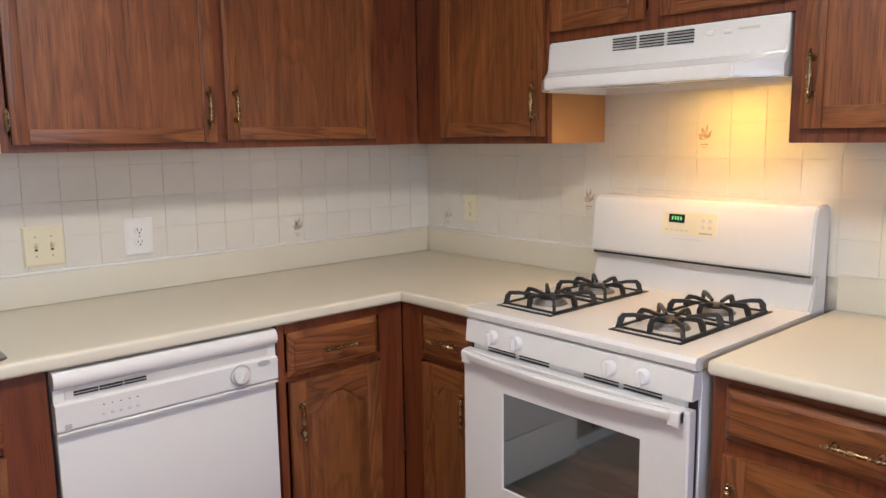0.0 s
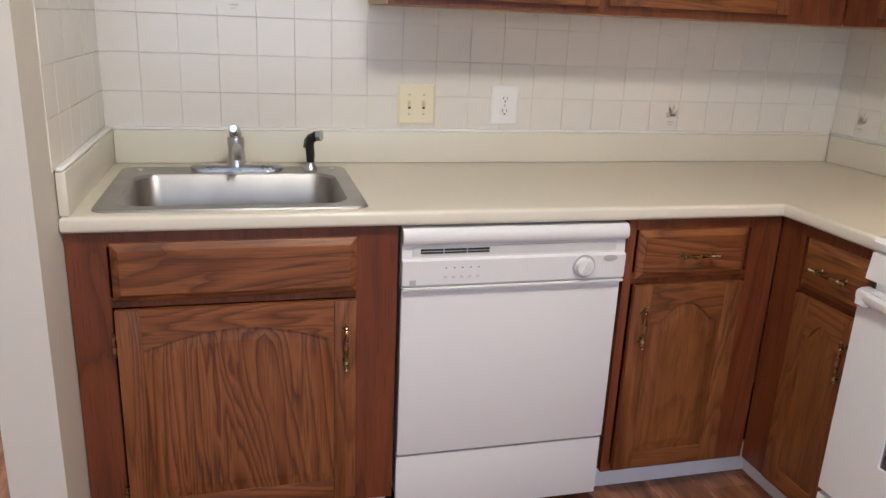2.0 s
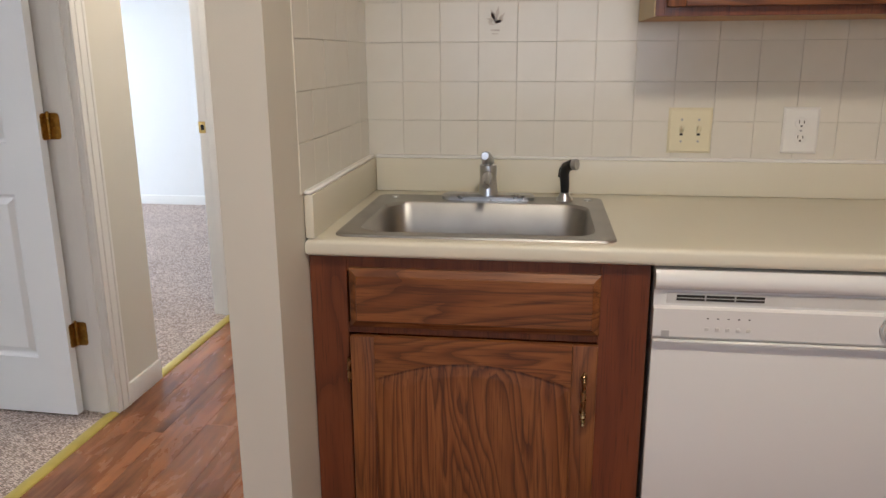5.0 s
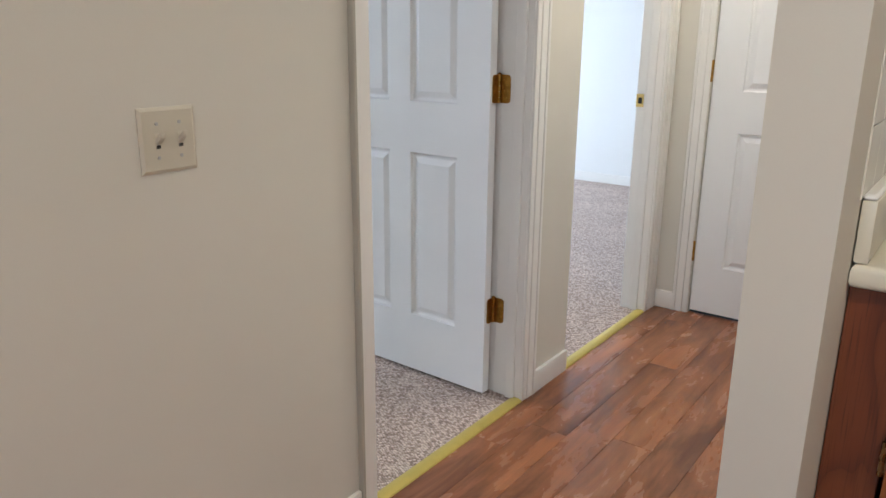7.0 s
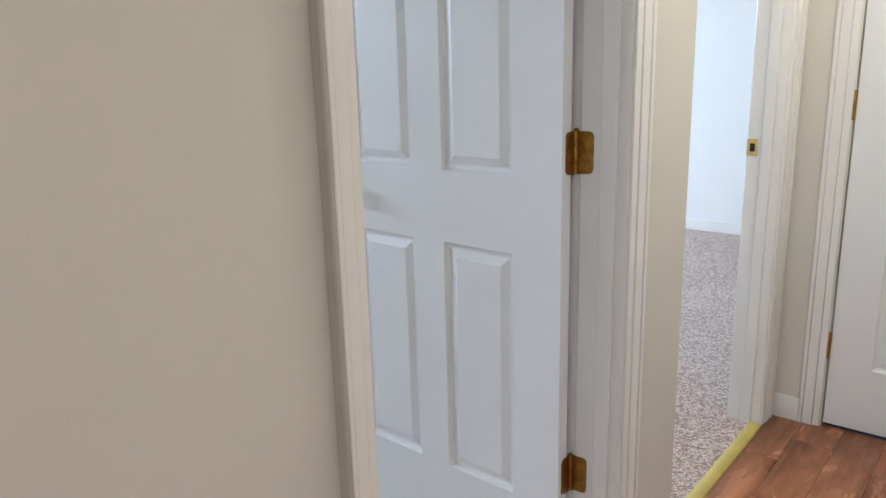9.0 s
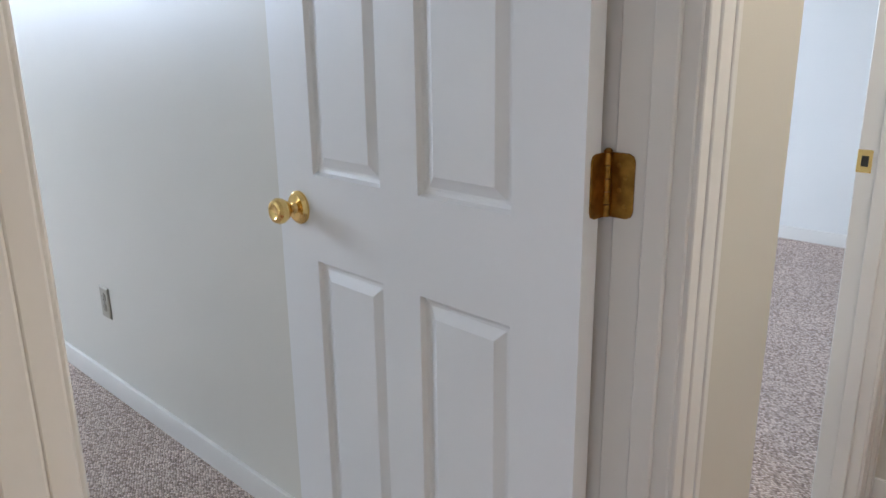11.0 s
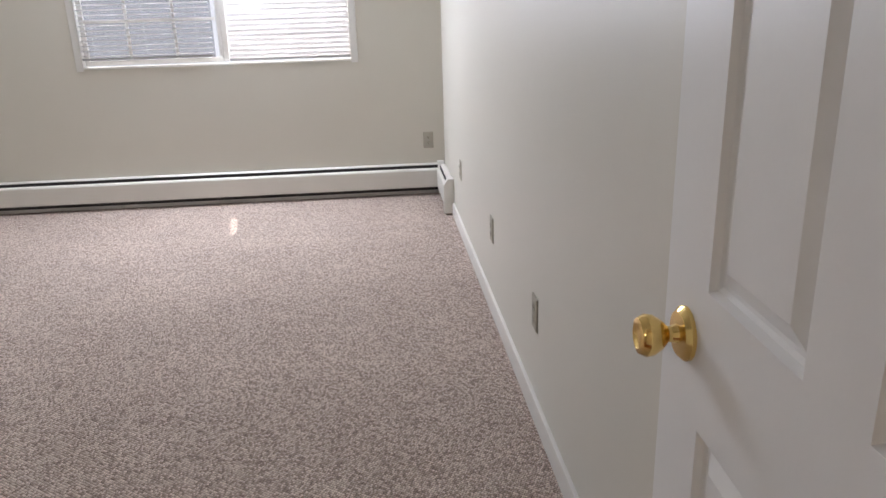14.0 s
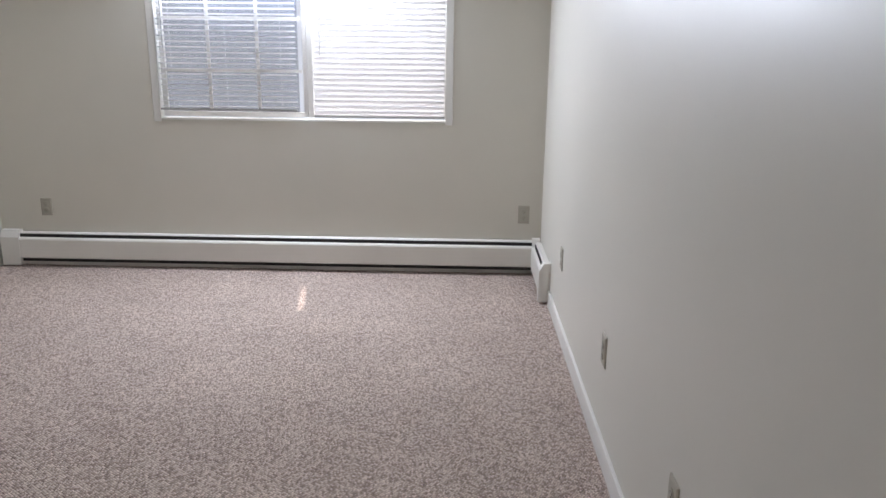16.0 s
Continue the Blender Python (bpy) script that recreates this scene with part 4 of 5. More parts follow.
bmesh.ops.rotate(bm, verts=bm.verts, cent=(0, 0, 0), matrix=Matrix.Rotation(radians(28), 3, "Y"))
bmesh.ops.translate(bm, verts=bm.verts, vec=(0.482, 0, 0.757))
part("dial_grip", bm, M_ENAMEL, dial)
part("kick_panel", boxes((0.004, W - 0.004, 0.010, 0.030, 0.045, 0.228, 0.004, 2)), M_ENAMEL, dw)
for fx in (0.04, W - 0.07):
    part("foot", boxes((fx, fx + 0.03, 0.06, 0.09, 0.0, 0.10)), M_DARK, dw, "", False)

# ---- gas range ----
rg = thing("gas_range", pose(1.580, 1.432, 0, 0, 0, -90), "white freestanding gas range with black iron grates", "stove")
HW = 0.365
part("side_body", boxes((-HW, HW, 0.035, 0.66, 0.06, 0.885, 0.003)), M_ENAMEL, rg)
bm = bmesh.new()
prof = [(0.02, 0.890), (0.004, 0.893), (0.001, 0.910), (0.008, 0.9205), (0.040, 0.923), (0.60, 0.923), (0.66, 0.925), (0.66, 0.885)]
a, b = [[bm.verts.new((x, y, z)) for y, z in prof] for x in (-HW - 0.002, HW + 0.002)]
for i in range(len(prof)):
    k = (i + 1) % len(prof)
    bm.faces.new((a[i], a[k], b[k], b[i]))
bm.faces.new(a), bm.faces.new(b)
cook = part("cooktop", bm, M_ENAMEL, rg, "white enamel cooktop")
bm = bmesh.new()
prof = [(0.034, 0.822), (-0.004, 0.822), (0.002, 0.885), (0.034, 0.888)]
a, b = [[bm.verts.new((x, y, z)) for y, z in prof] for x in (-HW, HW)]
for i in range(4):
    bm.faces.new((a[i], a[(i + 1) % 4], b[(i + 1) % 4], b[i]))
bm.faces.new(a), bm.faces.new(b)
fp = part("knob_panel", bm, M_ENAMEL, rg)
for kx in (-0.257, -0.164, 0.141, 0.235):
    kn = part("burner_knob", lathe(bmesh.new(), [(0.021, 0.0), (0.0205, -0.010), (0.017, -0.015), (0.003, -0.016)], (kx, 0, 0.852), "y", 20), M_ENAMEL, fp, "white burner knob")
    part("knob_grip", boxes((kx - 0.0045, kx + 0.0045, -0.028, -0.014, 0.832, 0.868, 0.003, 2)), M_ENAMEL, kn)
# vent gap, door, handle, window
part("vent_gap", boxes((-HW + 0.02, HW - 0.02, 0.012, 0.03, 0.800, 0.820)), M_ENAMEL, rg, "", False)
for vx in (-0.285, -0.165, 0.055, 0.175):
    for r in range(2):
        part("vent_slot", boxes((vx, vx + 0.105, 0.0095, 0.0125, 0.8035 + 0.009 * r, 0.808 + 0.009 * r)), M_DARK, rg, "", False)
# near-black sheet behind the oven door: the gap's shade put into colour
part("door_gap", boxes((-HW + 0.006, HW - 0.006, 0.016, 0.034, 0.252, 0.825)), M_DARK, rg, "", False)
OD0, OD1 = 0.262, 0.800
bm = rings_face(bmesh.new(), [[(x, y, z) for x, z in ((-x0_, z0_), (x1_, z0_), (x1_, z1_), (-x0_, z1_))] for x0_, x1_, z0_, z1_, y in ((HW, HW, OD0, OD1, 0.014), (HW, HW, OD0, OD1, -0.010), (HW - 0.004, HW - 0.004, OD0 + 0.004, OD1 - 0.004, -0.014), (0.210, 0.240, 0.416, 0.702, -0.014), (0.207, 0.237, 0.419, 0.699, -0.001))])
od = part("oven_door", bm, M_ENAMEL, rg, "white oven door with dark window")
part("oven_window", boxes((-0.210, 0.240, -0.008, -0.002, 0.416, 0.702)), M_OVEN, od, "dark reflective oven glass", False)
bm = bmesh.new()
n = 16
rows = []
for i in range(n + 1):
    u = -1 + 2 * i / n
    x, yb = u * (HW - 0.012), -0.034 - 0.016 * (1 - u * u)
    zc = 0.789 - 0.006 * (1 - u * u)
    rows.append([bm.verts.new(p) for p in ((x, yb + 0.018, zc - 0.012), (x, yb + 0.005, zc - 0.014), (x, yb, zc - 0.007), (x, yb, zc + 0.007), (x, yb + 0.006, zc + 0.014), (x, yb + 0.020, zc + 0.012))])
for p, q in zip(rows, rows[1:]):
    for k in range(6):
        bm.faces.new((p[k], p[(k + 1) % 6], q[(k + 1) % 6], q[k]))
bm.faces.new(rows[0]), bm.faces.new(rows[-1])
box(bm, -HW + 0.012, -HW + 0.046, -0.036, -0.012, 0.764, 0.802, 0.004)
box(bm, HW - 0.046, HW - 0.012, -0.036, -0.012, 0.764, 0.802, 0.004)
part("oven_handle", bm, M_ENAMEL, od, "curved white bar handle")
part("storage_drawer", boxes((-HW, HW, -0.010, 0.030, 0.055, 0.250, 0.006, 2)), M_ENAMEL, rg)
part("drawer_grip", boxes((-0.20, 0.20, -0.016, -0.009, 0.205, 0.222, 0.003)), M_ENAMEL, rg)
for lx in (-HW + 0.02, HW - 0.06):
    for ly in (0.06, 0.56):
        part("leg", boxes((lx, lx + 0.04, ly, ly + 0.04, 0.0, 0.07)), M_DARK, rg, "", False)
# backguard
bm = bmesh.new()
prof = [(0.60, 0.921), (0.635, 1.018), (0.595, 1.026), (0.592, 1.045), (0.608, 1.190), (0.622, 1.212), (0.692, 1.218), (0.702, 1.20), (0.702, 0.90), (0.60, 0.90)]
a, b = [[bm.verts.new((x, y, z)) for y, z in prof] for x in (-HW - 0.001, HW + 0.001)]
for i in range(len(prof)):
    k = (i + 1) % len(prof)
    bm.faces.new((a[i], a[k], b[k], b[i]))
bm.faces.new(a), bm.faces.new(b)
bmesh.ops.recalc_face_normals(bm, faces=bm.faces)
bmesh.ops.bevel(bm, geom=[e for e in bm.edges if e.calc_face_angle(0) > 0.9], offset=0.006, segments=3, affect="EDGES")
bg = part("backguard", bm, M_ENAMEL, rg, "white backguard with clock panel")
# near-black strip paints the shade in the seam under the overhang
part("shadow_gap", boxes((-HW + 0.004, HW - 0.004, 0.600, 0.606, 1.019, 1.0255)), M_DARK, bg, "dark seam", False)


def on_guard(x0, x1, z0, z1, proud, material, name, label=""):
    """A flat patch on the leaning front of the backguard."""
    lean = (0.608 - 0.592) / (1.190 - 1.045)
    bm = boxes((x0, x1, -proud, 0.0, z0, z1))
    for v in bm.verts:
        v.co.y += 0.592 + (v.co.z - 1.045) * lean
    return part(name, bm, material, bg, label, False)


on_guard(-0.098, 0.084, 1.106, 1.176, 0.0012, M_ALMOND, "clock_panel", "almond printed clock panel")
on_guard(-0.076, -0.022, 1.142, 1.168, 0.0020, M_BLACKP, "clock_display", "dark display with green digits")
for k, x in enumerate((-0.066, -0.056, -0.047, -0.037)):
    on_guard(x, x + 0.0055, 1.150, 1.161, 0.0026, M_DIGIT, "clock_digit", "green digit")
for k in range(5):
    on_guard(-0.086 + 0.017 * k, -0.074 + 0.017 * k, 1.116, 1.122, 0.0020, M_LGREY, "clock_button")
for x in (0.034, 0.056):
    for z in (1.148, 1.128):
        on_guard(x, x + 0.013, z, z + 0.010, 0.0020, M_LGREY, "clock_button")
on_guard(0.030, 0.072, 1.112, 1.117, 0.0020, M_GREY, "printed_mark")
on_guard(-0.06, 0.04, 1.092, 1.095, 0.0010, M_LGREY, "printed_mark")
# burner wells, burners, grates
def pan_grate(sx, by, r):
    """A square cast-iron grate: rim bars, eight blades that rise at the rim and slope to the middle."""
    bm = bmesh.new()
    for a, b in (((-r, -r), (r, -r)), ((r, -r), (r, r)), ((r, r), (-r, r)), ((-r, r), (-r, -r))):
        box(bm, sx + min(a[0], b[0]) - 0.004, sx + max(a[0], b[0]) + 0.004, by + min(a[1], b[1]) - 0.004, by + max(a[1], b[1]) + 0.004, 0.925, 0.932, 0.0015)
    for k in range(8):
        a = math.pi / 4 * k
        c, s_ = math.cos(a), math.sin(a)
        R = r * (1.0 if k % 2 == 0 else 1.38)
        inner = 0.026 if k % 2 == 0 else 0.040
        prof = [(R + 0.006, 0.926), (R + 0.002, 0.951), (R - 0.010, 0.964), (R * 0.70, 0.964), (inner, 0.956), (inner, 0.948), (R * 0.70, 0.954), (R - 0.016, 0.953), (R - 0.007, 0.926)]
        hw = 0.0040
        rows_ = [[bm.verts.new((sx + q * c - e * s_, by + q * s_ + e * c, z)) for q, z in prof] for e in (-hw, hw)]
        for m in range(len(prof)):
            o_ = (m + 1) % len(prof)
            bm.faces.new((rows_[0][m], rows_[0][o_], rows_[1][o_], rows_[1][m]))
        bm.faces.new(rows_[0]), bm.faces.new(rows_[1])
    return bm


for sx in (-0.208, 0.187):
    well = part("burner_tray", boxes((sx - 0.103, sx + 0.103, 0.070, 0.545, 0.9235, 0.9255, 0.0006)), M_BLACK, rg, "black burner tray edge", False)
    part("tray_enamel", boxes((sx - 0.090, sx + 0.090, 0.083, 0.298, 0.9257, 0.9265), (sx - 0.090, sx + 0.090, 0.316, 0.532, 0.9257, 0.9265)), M_ENAMEL, well, "", False)
    for by in (0.190, 0.424):
        bn = part("burner", lathe(bmesh.new(), [(0.052, 0.9265), (0.046, 0.935), (0.038, 0.937), (0.036, 0.943), (0.010, 0.945)], (sx, by, 0), "z", 22), M_BURNER, rg, "round gas burner")
        part("burner_cap", lathe(bmesh.new(), [(0.034, 0.943), (0.035, 0.947), (0.030, 0.950), (0.003, 0.951)], (sx, by, 0), "z", 22), M_BLACK, bn, "black burner cap")
        part("grate", pan_grate(sx, by, 0.094), M_BLACK, rg, "black cast-iron pan grate", False)

# ---- range hood ----
hd = thing("range_hood", pose(UE, 1.836, 0, 0, 0, -90), "white under-cabinet range hood with vent grilles", "range hood")
HWD = 0.764
bm = bmesh.new()
# body shell in front view: upright face, flared lip towards the front
lip_y, lip_z0, lip_z1 = -0.122, 1.548, 1.582


def hood_ring(x0, x1, y, back, z, cut_x, cut_y):
    return [(x0, y + cut_y, z), (x0 + cut_x, y, z), (x1 - cut_x, y, z), (x1, y + cut_y, z), (x1, back, z), (x0, back, z)]


top = hood_ring(0.002, HWD - 0.002, -0.004, 0.30, 1.702, 0.004, 0.004)
shoulder = hood_ring(0.002, HWD - 0.002, -0.012, 0.30, 1.612, 0.004, 0.004)
flare = hood_ring(0.0, HWD, lip_y, 0.30, lip_z1, 0.085, 0.085)
rim = hood_ring(0.0, HWD, lip_y, 0.30, lip_z0, 0.085, 0.085)
inner = hood_ring(0.018, HWD - 0.018, lip_y + 0.018, 0.285, lip_z0, 0.08, 0.08)
deep = hood_ring(0.03, HWD - 0.03, lip_y + 0.03, 0.275, lip_z0 + 0.022, 0.075, 0.075)
rings_face(bm, [top, shoulder, flare, rim, inner, deep])
bmesh.ops.recalc_face_normals(bm, faces=bm.faces)
bmesh.ops.bevel(bm, geom=[e for e in bm.edges if e.calc_face_angle(0) > 0.4], offset=0.004, segments=2, affect="EDGES")
hood = part("hood_shell", bm, M_ENAMEL, hd)
for k in range(3):
    gx = 0.250 + 0.090 * k
    gr = bmesh.new()
    for r in range(5):
        z = 1.656 + 0.0078 * r
        box(gr, gx, gx + 0.078, -0.0115, -0.0065, z, z + 0.0029)
    part("vent_grille", gr, M_DARK, hood, "dark vent slots", False)
for sx in (0.545, 0.592):
    part("hood_switch", boxes((sx, sx + 0.022, -0.0125, -0.006, 1.668, 1.679, 0.002)), M_PLATE_W, hood)
part("printed_mark", boxes((0.632, 0.688, -0.0095, -0.006, 1.674, 1.680)), M_LGREY, hood, "", False)
part("lamp_lens", boxes((0.33, 0.53, 0.02, 0.14, 1.562, 1.568, 0.002)), M_ALMOND, hood, "hood lamp lens")

# ---- bedroom window, blinds and heater ----
win = thing("window_1", pose(0, 0, 0), "white sliding window with grid sash and mini blinds", "window", "", "structure")
x0 = BED_W
bm = boxes((x0 - 0.10, x0 + 0.004, WY0 - 0.016, WY0 + 0.030, WZ0 - 0.012, WZ1 + 0.012, 0.003), (x0 - 0.10, x0 + 0.004, WY1 - 0.030, WY1 + 0.016, WZ0 - 0.012, WZ1 + 0.012, 0.003), (x0 - 0.10, x0 + 0.004, WY0 + 0.030, WY1 - 0.030, WZ1 - 0.03, WZ1 + 0.012, 0.003))
part("window_frame", bm, M_PLATE_W, win, "white vinyl frame")
part("window_sill", boxes((x0 - 0.10, x0 - 0.001, WY0 + 0.030, WY1 - 0.030, WZ0 - 0.014, WZ0 + 0.012, 0.003, 2)), M_PLATE_W, win, "white sill")
WM = 1.60
part("meeting_stile", boxes((x0 - 0.072, x0 - 0.040, WM + 0.003, WM + 0.042, WZ0 + 0.02, WZ1 - 0.03, 0.003)), M_PLATE_W, win)
for y0, y1, grid, xs_ in ((WY0 + 0.03, WM + 0.002, True, x0 - 0.062), (WM + 0.004, WY1 - 0.03, False, x0 - 0.086)):
    a0, a1, b0, b1 = y0, y1, WZ0 + 0.02, WZ1 - 0.03
    sash = part("sash", boxes((xs_ - 0.012, xs_ + 0.012, a0, a0 + 0.03, b0, b1), (xs_ - 0.012, xs_ + 0.012, a1 - 0.024, a1, b0, b1), (xs_ - 0.012, xs_ + 0.012, a0 + 0.03, a1 - 0.024, b0, b0 + 0.03), (xs_ - 0.012, xs_ + 0.012, a0 + 0.03, a1 - 0.024, b1 - 0.03, b1)), M_PLATE_W, win, "", False)
    gl = part("pane", boxes((xs_ - 0.002, xs_ + 0.002, a0 + 0.03, a1 - 0.03, b0 + 0.03, b1 - 0.03)), M_GLASS, sash, "clear glass", False)
    gl.visible_shadow = False
    if grid:
        for f in (1 / 3, 2 / 3):
            y = a0 + (a1 - a0) * f
            part("muntin", boxes((xs_ + 0.003, xs_ + 0.010, y - 0.010, y + 0.010, b0 + 0.03, b1 - 0.03)), M_PLATE_W, sash, "", False)
        for z in (1.267, 1.580, 1.895):
            part("muntin", boxes((xs_ + 0.0035, xs_ + 0.0105, a0 + 0.03, a1 - 0.03, z - 0.010, z + 0.010)), M_PLATE_W, sash, "", False)
        sc = part("insect_screen", boxes((xs_ - 0.030, xs_ - 0.029, a0, a1 - 0.060, b0, b1)), M_SCREEN, win, "dark insect screen", False)


def blind(m, width, z0, z1, tilt, label):
    """A mini blind: head rail, thin curved slats, bottom rail, cords and wand; local x is its width."""
    root = thing("window_blind", m, label, "blind", "window blinds")
    part("head_rail", boxes((0, width, -0.013, 0.013, z1 - 0.026, z1, 0.002)), M_BLIND, root, "", False)
    part("bottom_rail", boxes((0, width, -0.007, 0.007, z0, z0 + 0.014, 0.002)), M_GREY, root, "grey bottom rail", False)
    bm = bmesh.new()
    c, s = math.cos(radians(tilt)), math.sin(radians(tilt))
    rows = []
    for k in range(4):
        u = -0.0175 + 0.035 * k / 3
        lift = 0.0016 * (1 - (u / 0.0175) ** 2)
        rows.append([bm.verts.new((x, u * c - lift * s, u * s + lift * c)) for x in (0.002, width - 0.002)])
    for a, b in zip(rows, rows[1:]):
        bm.faces.new((a[0], a[1], b[1], b[0]))
    bmesh.ops.solidify(bm, geom=list(bm.faces), thickness=0.0006)
    slat = mesh_of("slat", bm, M_BLIND)
    z = z0 + 0.026
    while z < z1 - 0.035:
        ob = new("slat", slat)
        ob.parent = root
        ob.location = (0, 0, z)
        z += 0.0325
    cords = bmesh.new()
    for x in (0.09, width / 2, width - 0.09):
        tube(cords, [(x, -0.0135, z0 + 0.01), (x, -0.0135, z1 - 0.02)], 0.0008, 5)
    part("ladder_cord", cords, M_BLIND, root)
    part("tilt_wand", tube(bmesh.new(), [(0.045, -0.020, z1 - 0.03), (0.047, -0.022, z0 + 0.37)], 0.0035, 6), M_GREY, root, "clear grey tilt wand")
    return root


blind(pose(x0 - 0.001, WY0 + 0.034, 0, 0, 0, 90), WM - 0.054 - WY0 - 0.034, 1.024, WZ1 - 0.034, -14, "white mini blind, slats half open, hung in the window")
blind(pose(x0 - 0.001, WM + 0.050, 0, 0, 0, 90), WY1 - 0.034 - WM - 0.050, 0.992, WZ1 - 0.034, -62, "white mini blind, slats nearly closed, glowing with daylight")
structure("backdrop", boxes((-18.0, -17.9, -12, 16, -2, 7.5)), M_OUTSIDE, "bright hazy distance outside the window", "backdrop")
structure("ground_outside", boxes((-18.0, BED_W - 0.2, -12, 16, -2.1, -2.0)), M_GREY, "pale ground outside the building", "ground")


def heater(name, m, length, label, ends):
    """A baseboard heater: back plate, sloping hood, front cover, open slots; local x along the wall, face towards -y."""
    root = thing(name, m @ Matrix.Diagonal((1, 1, 0.94, 1)), label, "heater", "baseboard heaters")
    part("back_plate", boxes((0, length, -0.006, -0.001, 0.0, 0.235)), M_HEATER, root, "", False)
    # plain block, coloured near-black so the slots look shaded
    part("dark_core", boxes((0.01, length - 0.01, -0.042, -0.0065, 0.035, 0.229)), M_DARK, root, "heater core behind the slots, near-black to give them their shade", False)
    bm = bmesh.new()
    prof = [(-0.006, 0.240), (-0.028, 0.240), (-0.038, 0.232), (-0.036, 0.229), (-0.027, 0.236), (-0.006, 0.236)]
    a, b = [[bm.verts.new((x, y, z)) for y, z in prof] for x in (0, length)]
    for i in range(len(prof)):
        k = (i + 1) % len(prof)
        bm.faces.new((a[i], a[k], b[k], b[i]))
    bm.faces.new(a), bm.faces.new(b)
    part("top_hood", bm, M_HEATER, root, "", False)
    bm = bmesh.new()
    prof = [(-0.044, 0.208), (-0.060, 0.200), (-0.064, 0.190), (-0.064, 0.068), (-0.056, 0.060), (-0.055, 0.062), (-0.061, 0.070), (-0.061, 0.189), (-0.058, 0.197), (-0.043, 0.205)]
    a, b = [[bm.verts.new((x, y, z)) for y, z in prof] for x in (0.0, length)]
    for i in range(len(prof)):
        k = (i + 1) % len(prof)
        bm.faces.new((a[i], a[k], b[k], b[i]))
    bm.faces.new(a), bm.faces.new(b)
    part("front_cover", bm, M_HEATER, root, "", False)
    for e0, e1 in ends:
        bm = bmesh.new()
        prof = [(-0.001, 0.0), (-0.067, 0.0), (-0.067, 0.196), (-0.040, 0.2415), (-0.001, 0.2425)]
        a, b = [[bm.verts.new((x, y, z + 0.012)) for y, z in prof] for x in (e0, e1)]
        for i in range(len(prof)):
            k = (i + 1) % len(prof)
            bm.faces.new((a[i], a[k], b[k], b[i]))
        bm.faces.new(a), bm.faces.new(b)
        part("end_cap", bm, M_HEATER, root, "", False)
    return root


heater("baseboard_heater", pose(BED_W, -0.412, 0.004, 0, 0, 90), 3.495, "long white steel baseboard heater under the window", ((0.0, 0.12), (3.445, 3.4945)))
heater("baseboard_heater", pose(-6.535, BED_N, 0.004), 0.555, "short white baseboard heater piece in the corner", ((0.50, 0.556),))


# ---- pieces of walls and floors ----
TS = 0.109


def tile_mesh():
    g = 0.00055
    bm = rings_face(bmesh.new(), [[(x, y, z) for x, z in ((g + i, g + i), (TS - g - i, g + i), (TS - g - i, TS - g - i), (g + i, TS - g - i))] for i, y in ((0, -0.005), (0, -0.0074), (0.0009, -0.008))])
    return mesh_of("tile", bm, M_TILE)


TILE = tile_mesh()


def tiles(parent, m, cols, rows, skip):
    for i in range(cols):
        for j in range(rows):
            if skip(i, j):
                continue
            ob = new("tile", TILE)
            ob.parent = parent
            jig = random.uniform(-0.0004, 0.0004)
            ob.matrix_basis = m @ pose(i * TS, jig, j * TS, random.uniform(-0.25, 0.25), 0, random.uniform(-0.25, 0.25))


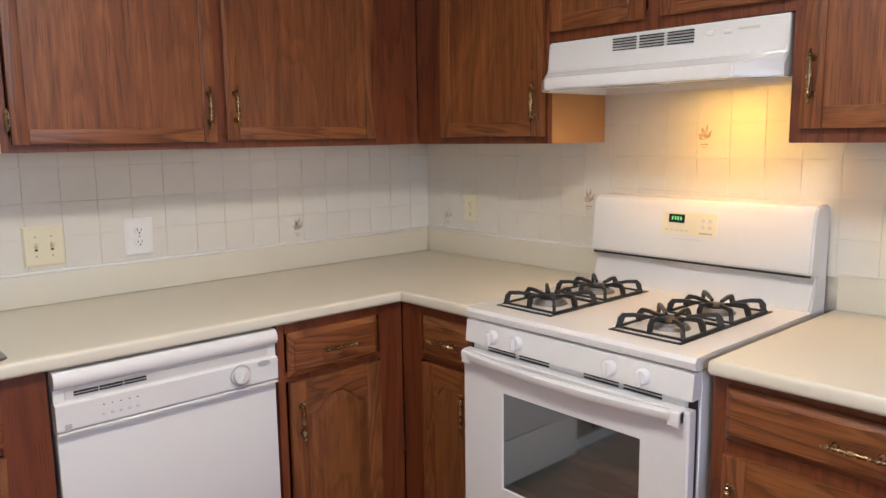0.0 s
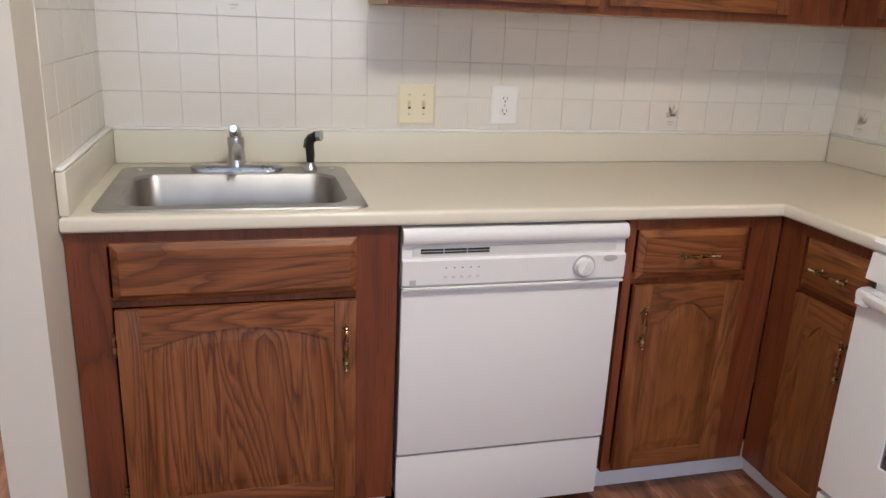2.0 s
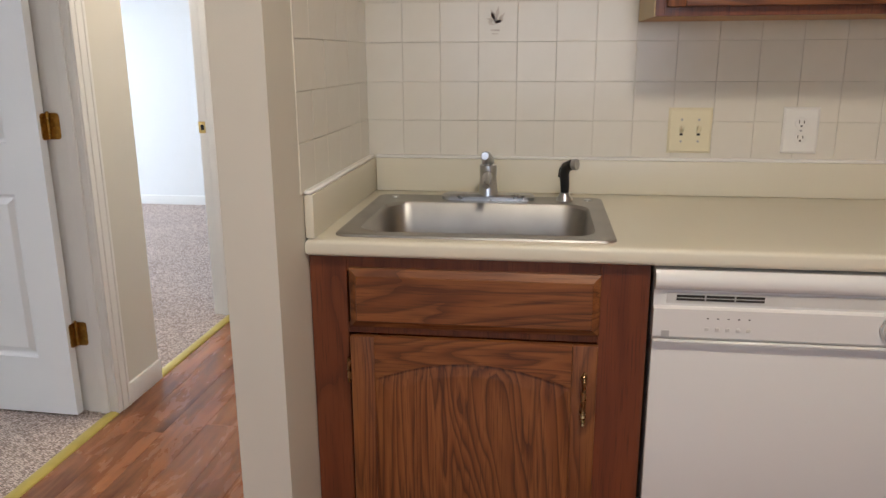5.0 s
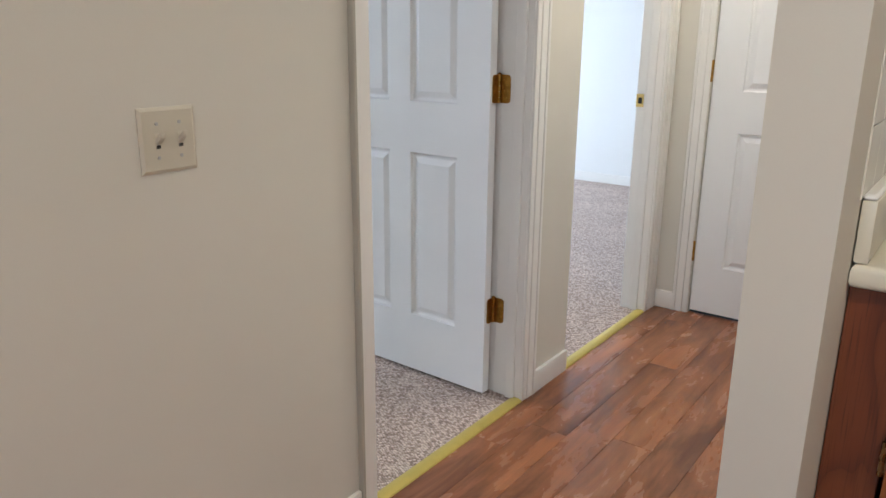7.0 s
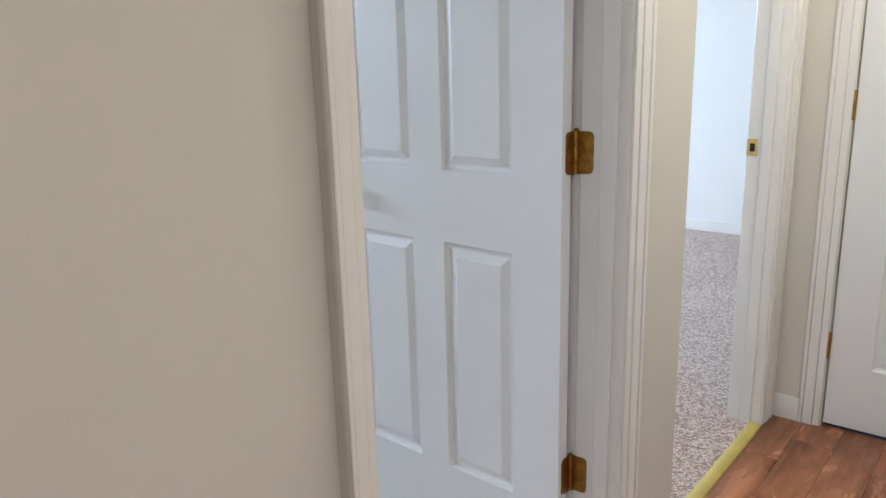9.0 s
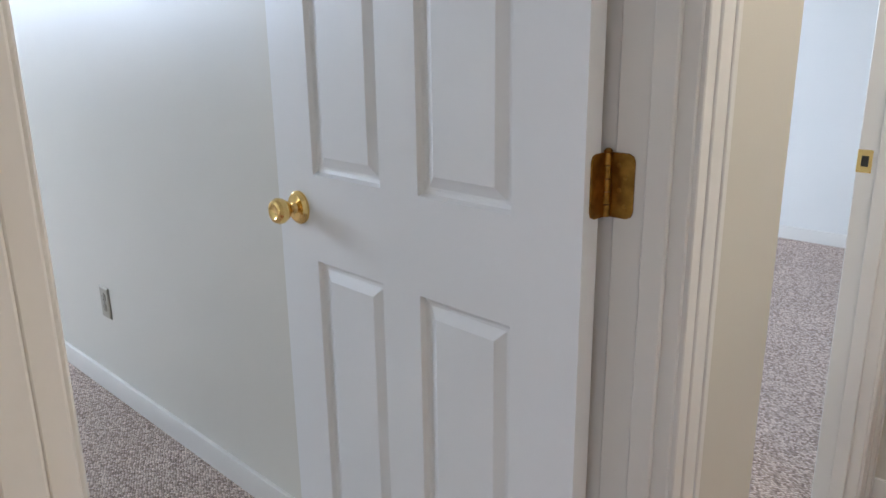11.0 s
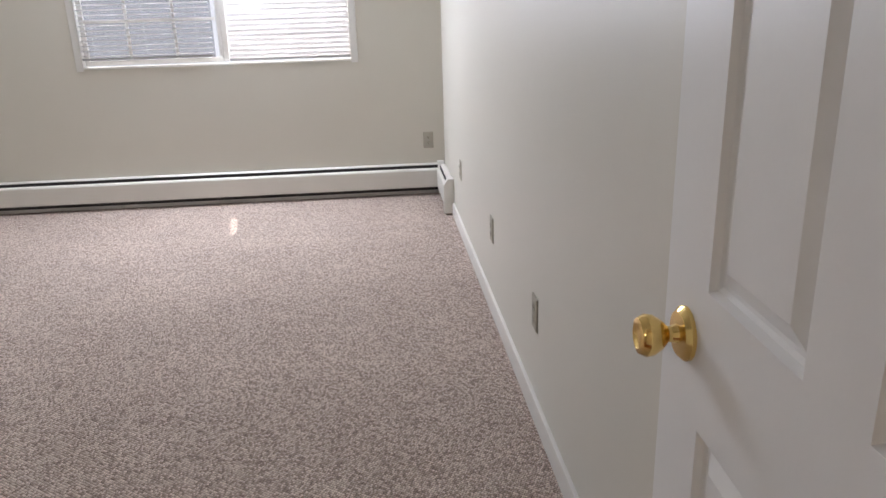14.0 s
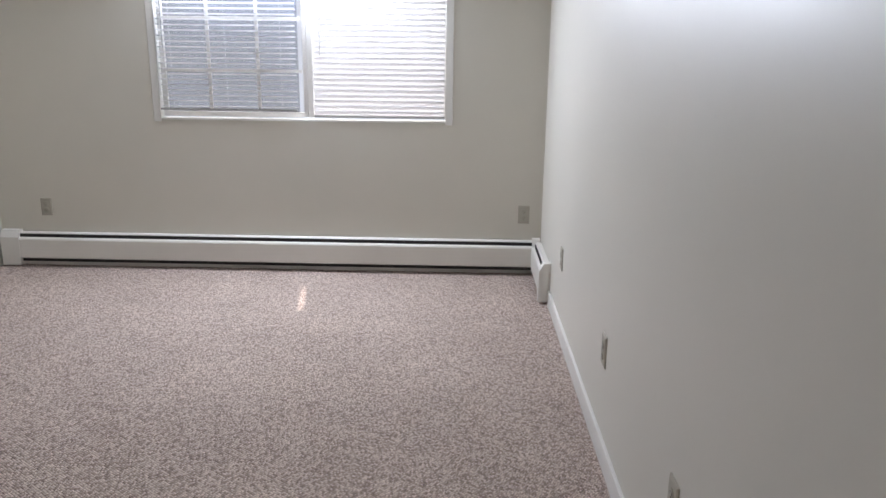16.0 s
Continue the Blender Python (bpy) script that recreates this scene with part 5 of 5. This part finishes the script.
def motif(parent, m, material):
    """A small spray of leaves printed on a tile."""
    rnd = random.Random(3)
    bm = bmesh.new()
    for k in range(9):
        a = radians(-70 + 140 * k / 8 + rnd.uniform(-9, 9))
        ln, wd = rnd.uniform(0.014, 0.026), rnd.uniform(0.0025, 0.0045)
        d, s = Vector((math.sin(a), 0, math.cos(a))), Vector((math.cos(a), 0, -math.sin(a)))
        b0 = Vector((rnd.uniform(-0.006, 0.006), -0.0005, -0.012 + rnd.uniform(0, 0.018)))
        pts = [b0, b0 + d * ln * 0.5 + s * wd, b0 + d * ln, b0 + d * ln * 0.5 - s * wd]
        bm.faces.new([bm.verts.new(p) for p in pts])
    box(bm, -0.009, 0.009, -0.0006, -0.0001, -0.020, -0.0165)
    box(bm, -0.006, 0.006, -0.0006, -0.0001, -0.026, -0.024)
    ob = part("tile_motif", bm, material, parent, "faded brown printed leaf motif", False)
    ob.matrix_basis = m @ Matrix.Diagonal((1.4, 1, 1.4, 1))
    return ob


wall_n, wall_e = bpy.data.objects["wall_kitchen_north"], bpy.data.objects["wall_kitchen_east"]
Z0 = 1.011
tiles(wall_n, pose(-0.2055, N, Z0), 23, 11, lambda i, j: j > 3 and i > 7)
tiles(wall_e, pose(E, N - 0.009, Z0, 0, 0, -90), 25, 8, lambda i, j: j > 3 and not (8 <= i <= 16) or j > 5)
motif(wall_n, pose(1.620, N - 0.0085, 1.075), M_MOTIF_B)
motif(wall_n, pose(0.168, N - 0.0085, 1.395), M_MOTIF_B)
motif(wall_e, pose(E - 0.0085, 1.458, 1.405, 0, 0, -90), M_MOTIF_A)
motif(wall_e, pose(E - 0.0085, 1.900, 1.185, 0, 0, -90), M_MOTIF_A)
motif(wall_e, pose(E - 0.0085, 2.655, 1.075, 0, 0, -90), M_MOTIF_B)
part_wall = bpy.data.objects["wall_partition"]
tiles(part_wall, pose(-0.2105, N - 6 * TS, Z0, 0, 0, 90), 6, 11, lambda i, j: False)


def plank(ln, w):
    """One laminate board, its upper edges eased."""
    g, e = 0.0003, 0.0012
    bm = rings_face(bmesh.new(), [[(x, y, z) for x, y in ((g + i, g + i), (w - g - i, g + i), (w - g - i, ln - g - i), (g + i, ln - g - i))] for i, z in ((0, -0.009), (0, -0.0012), (e, 0.0))])
    return mesh_of("floor_board", bm, M_PLANK)


floor = bpy.data.objects["floor"]
PW, PL = 0.128, 1.21
whole = plank(PL, PW)
rnd = random.Random(7)
x = W1 - 0.012
while x < E - 0.1:
    y0, y1 = -1.70, HALL_N + 0.02 if x < -0.33 else NF + 0.10
    y = y0 - rnd.uniform(0.1, PL - 0.1)
    while y < y1 - 0.05:
        a, b = max(y, y0), min(y + PL, y1)
        ob = new("floor_board", whole if b - a > PL - 0.001 else plank(b - a, PW))
        ob.parent = floor
        ob.location = (x, a, 0)
        y += PL
    x += PW
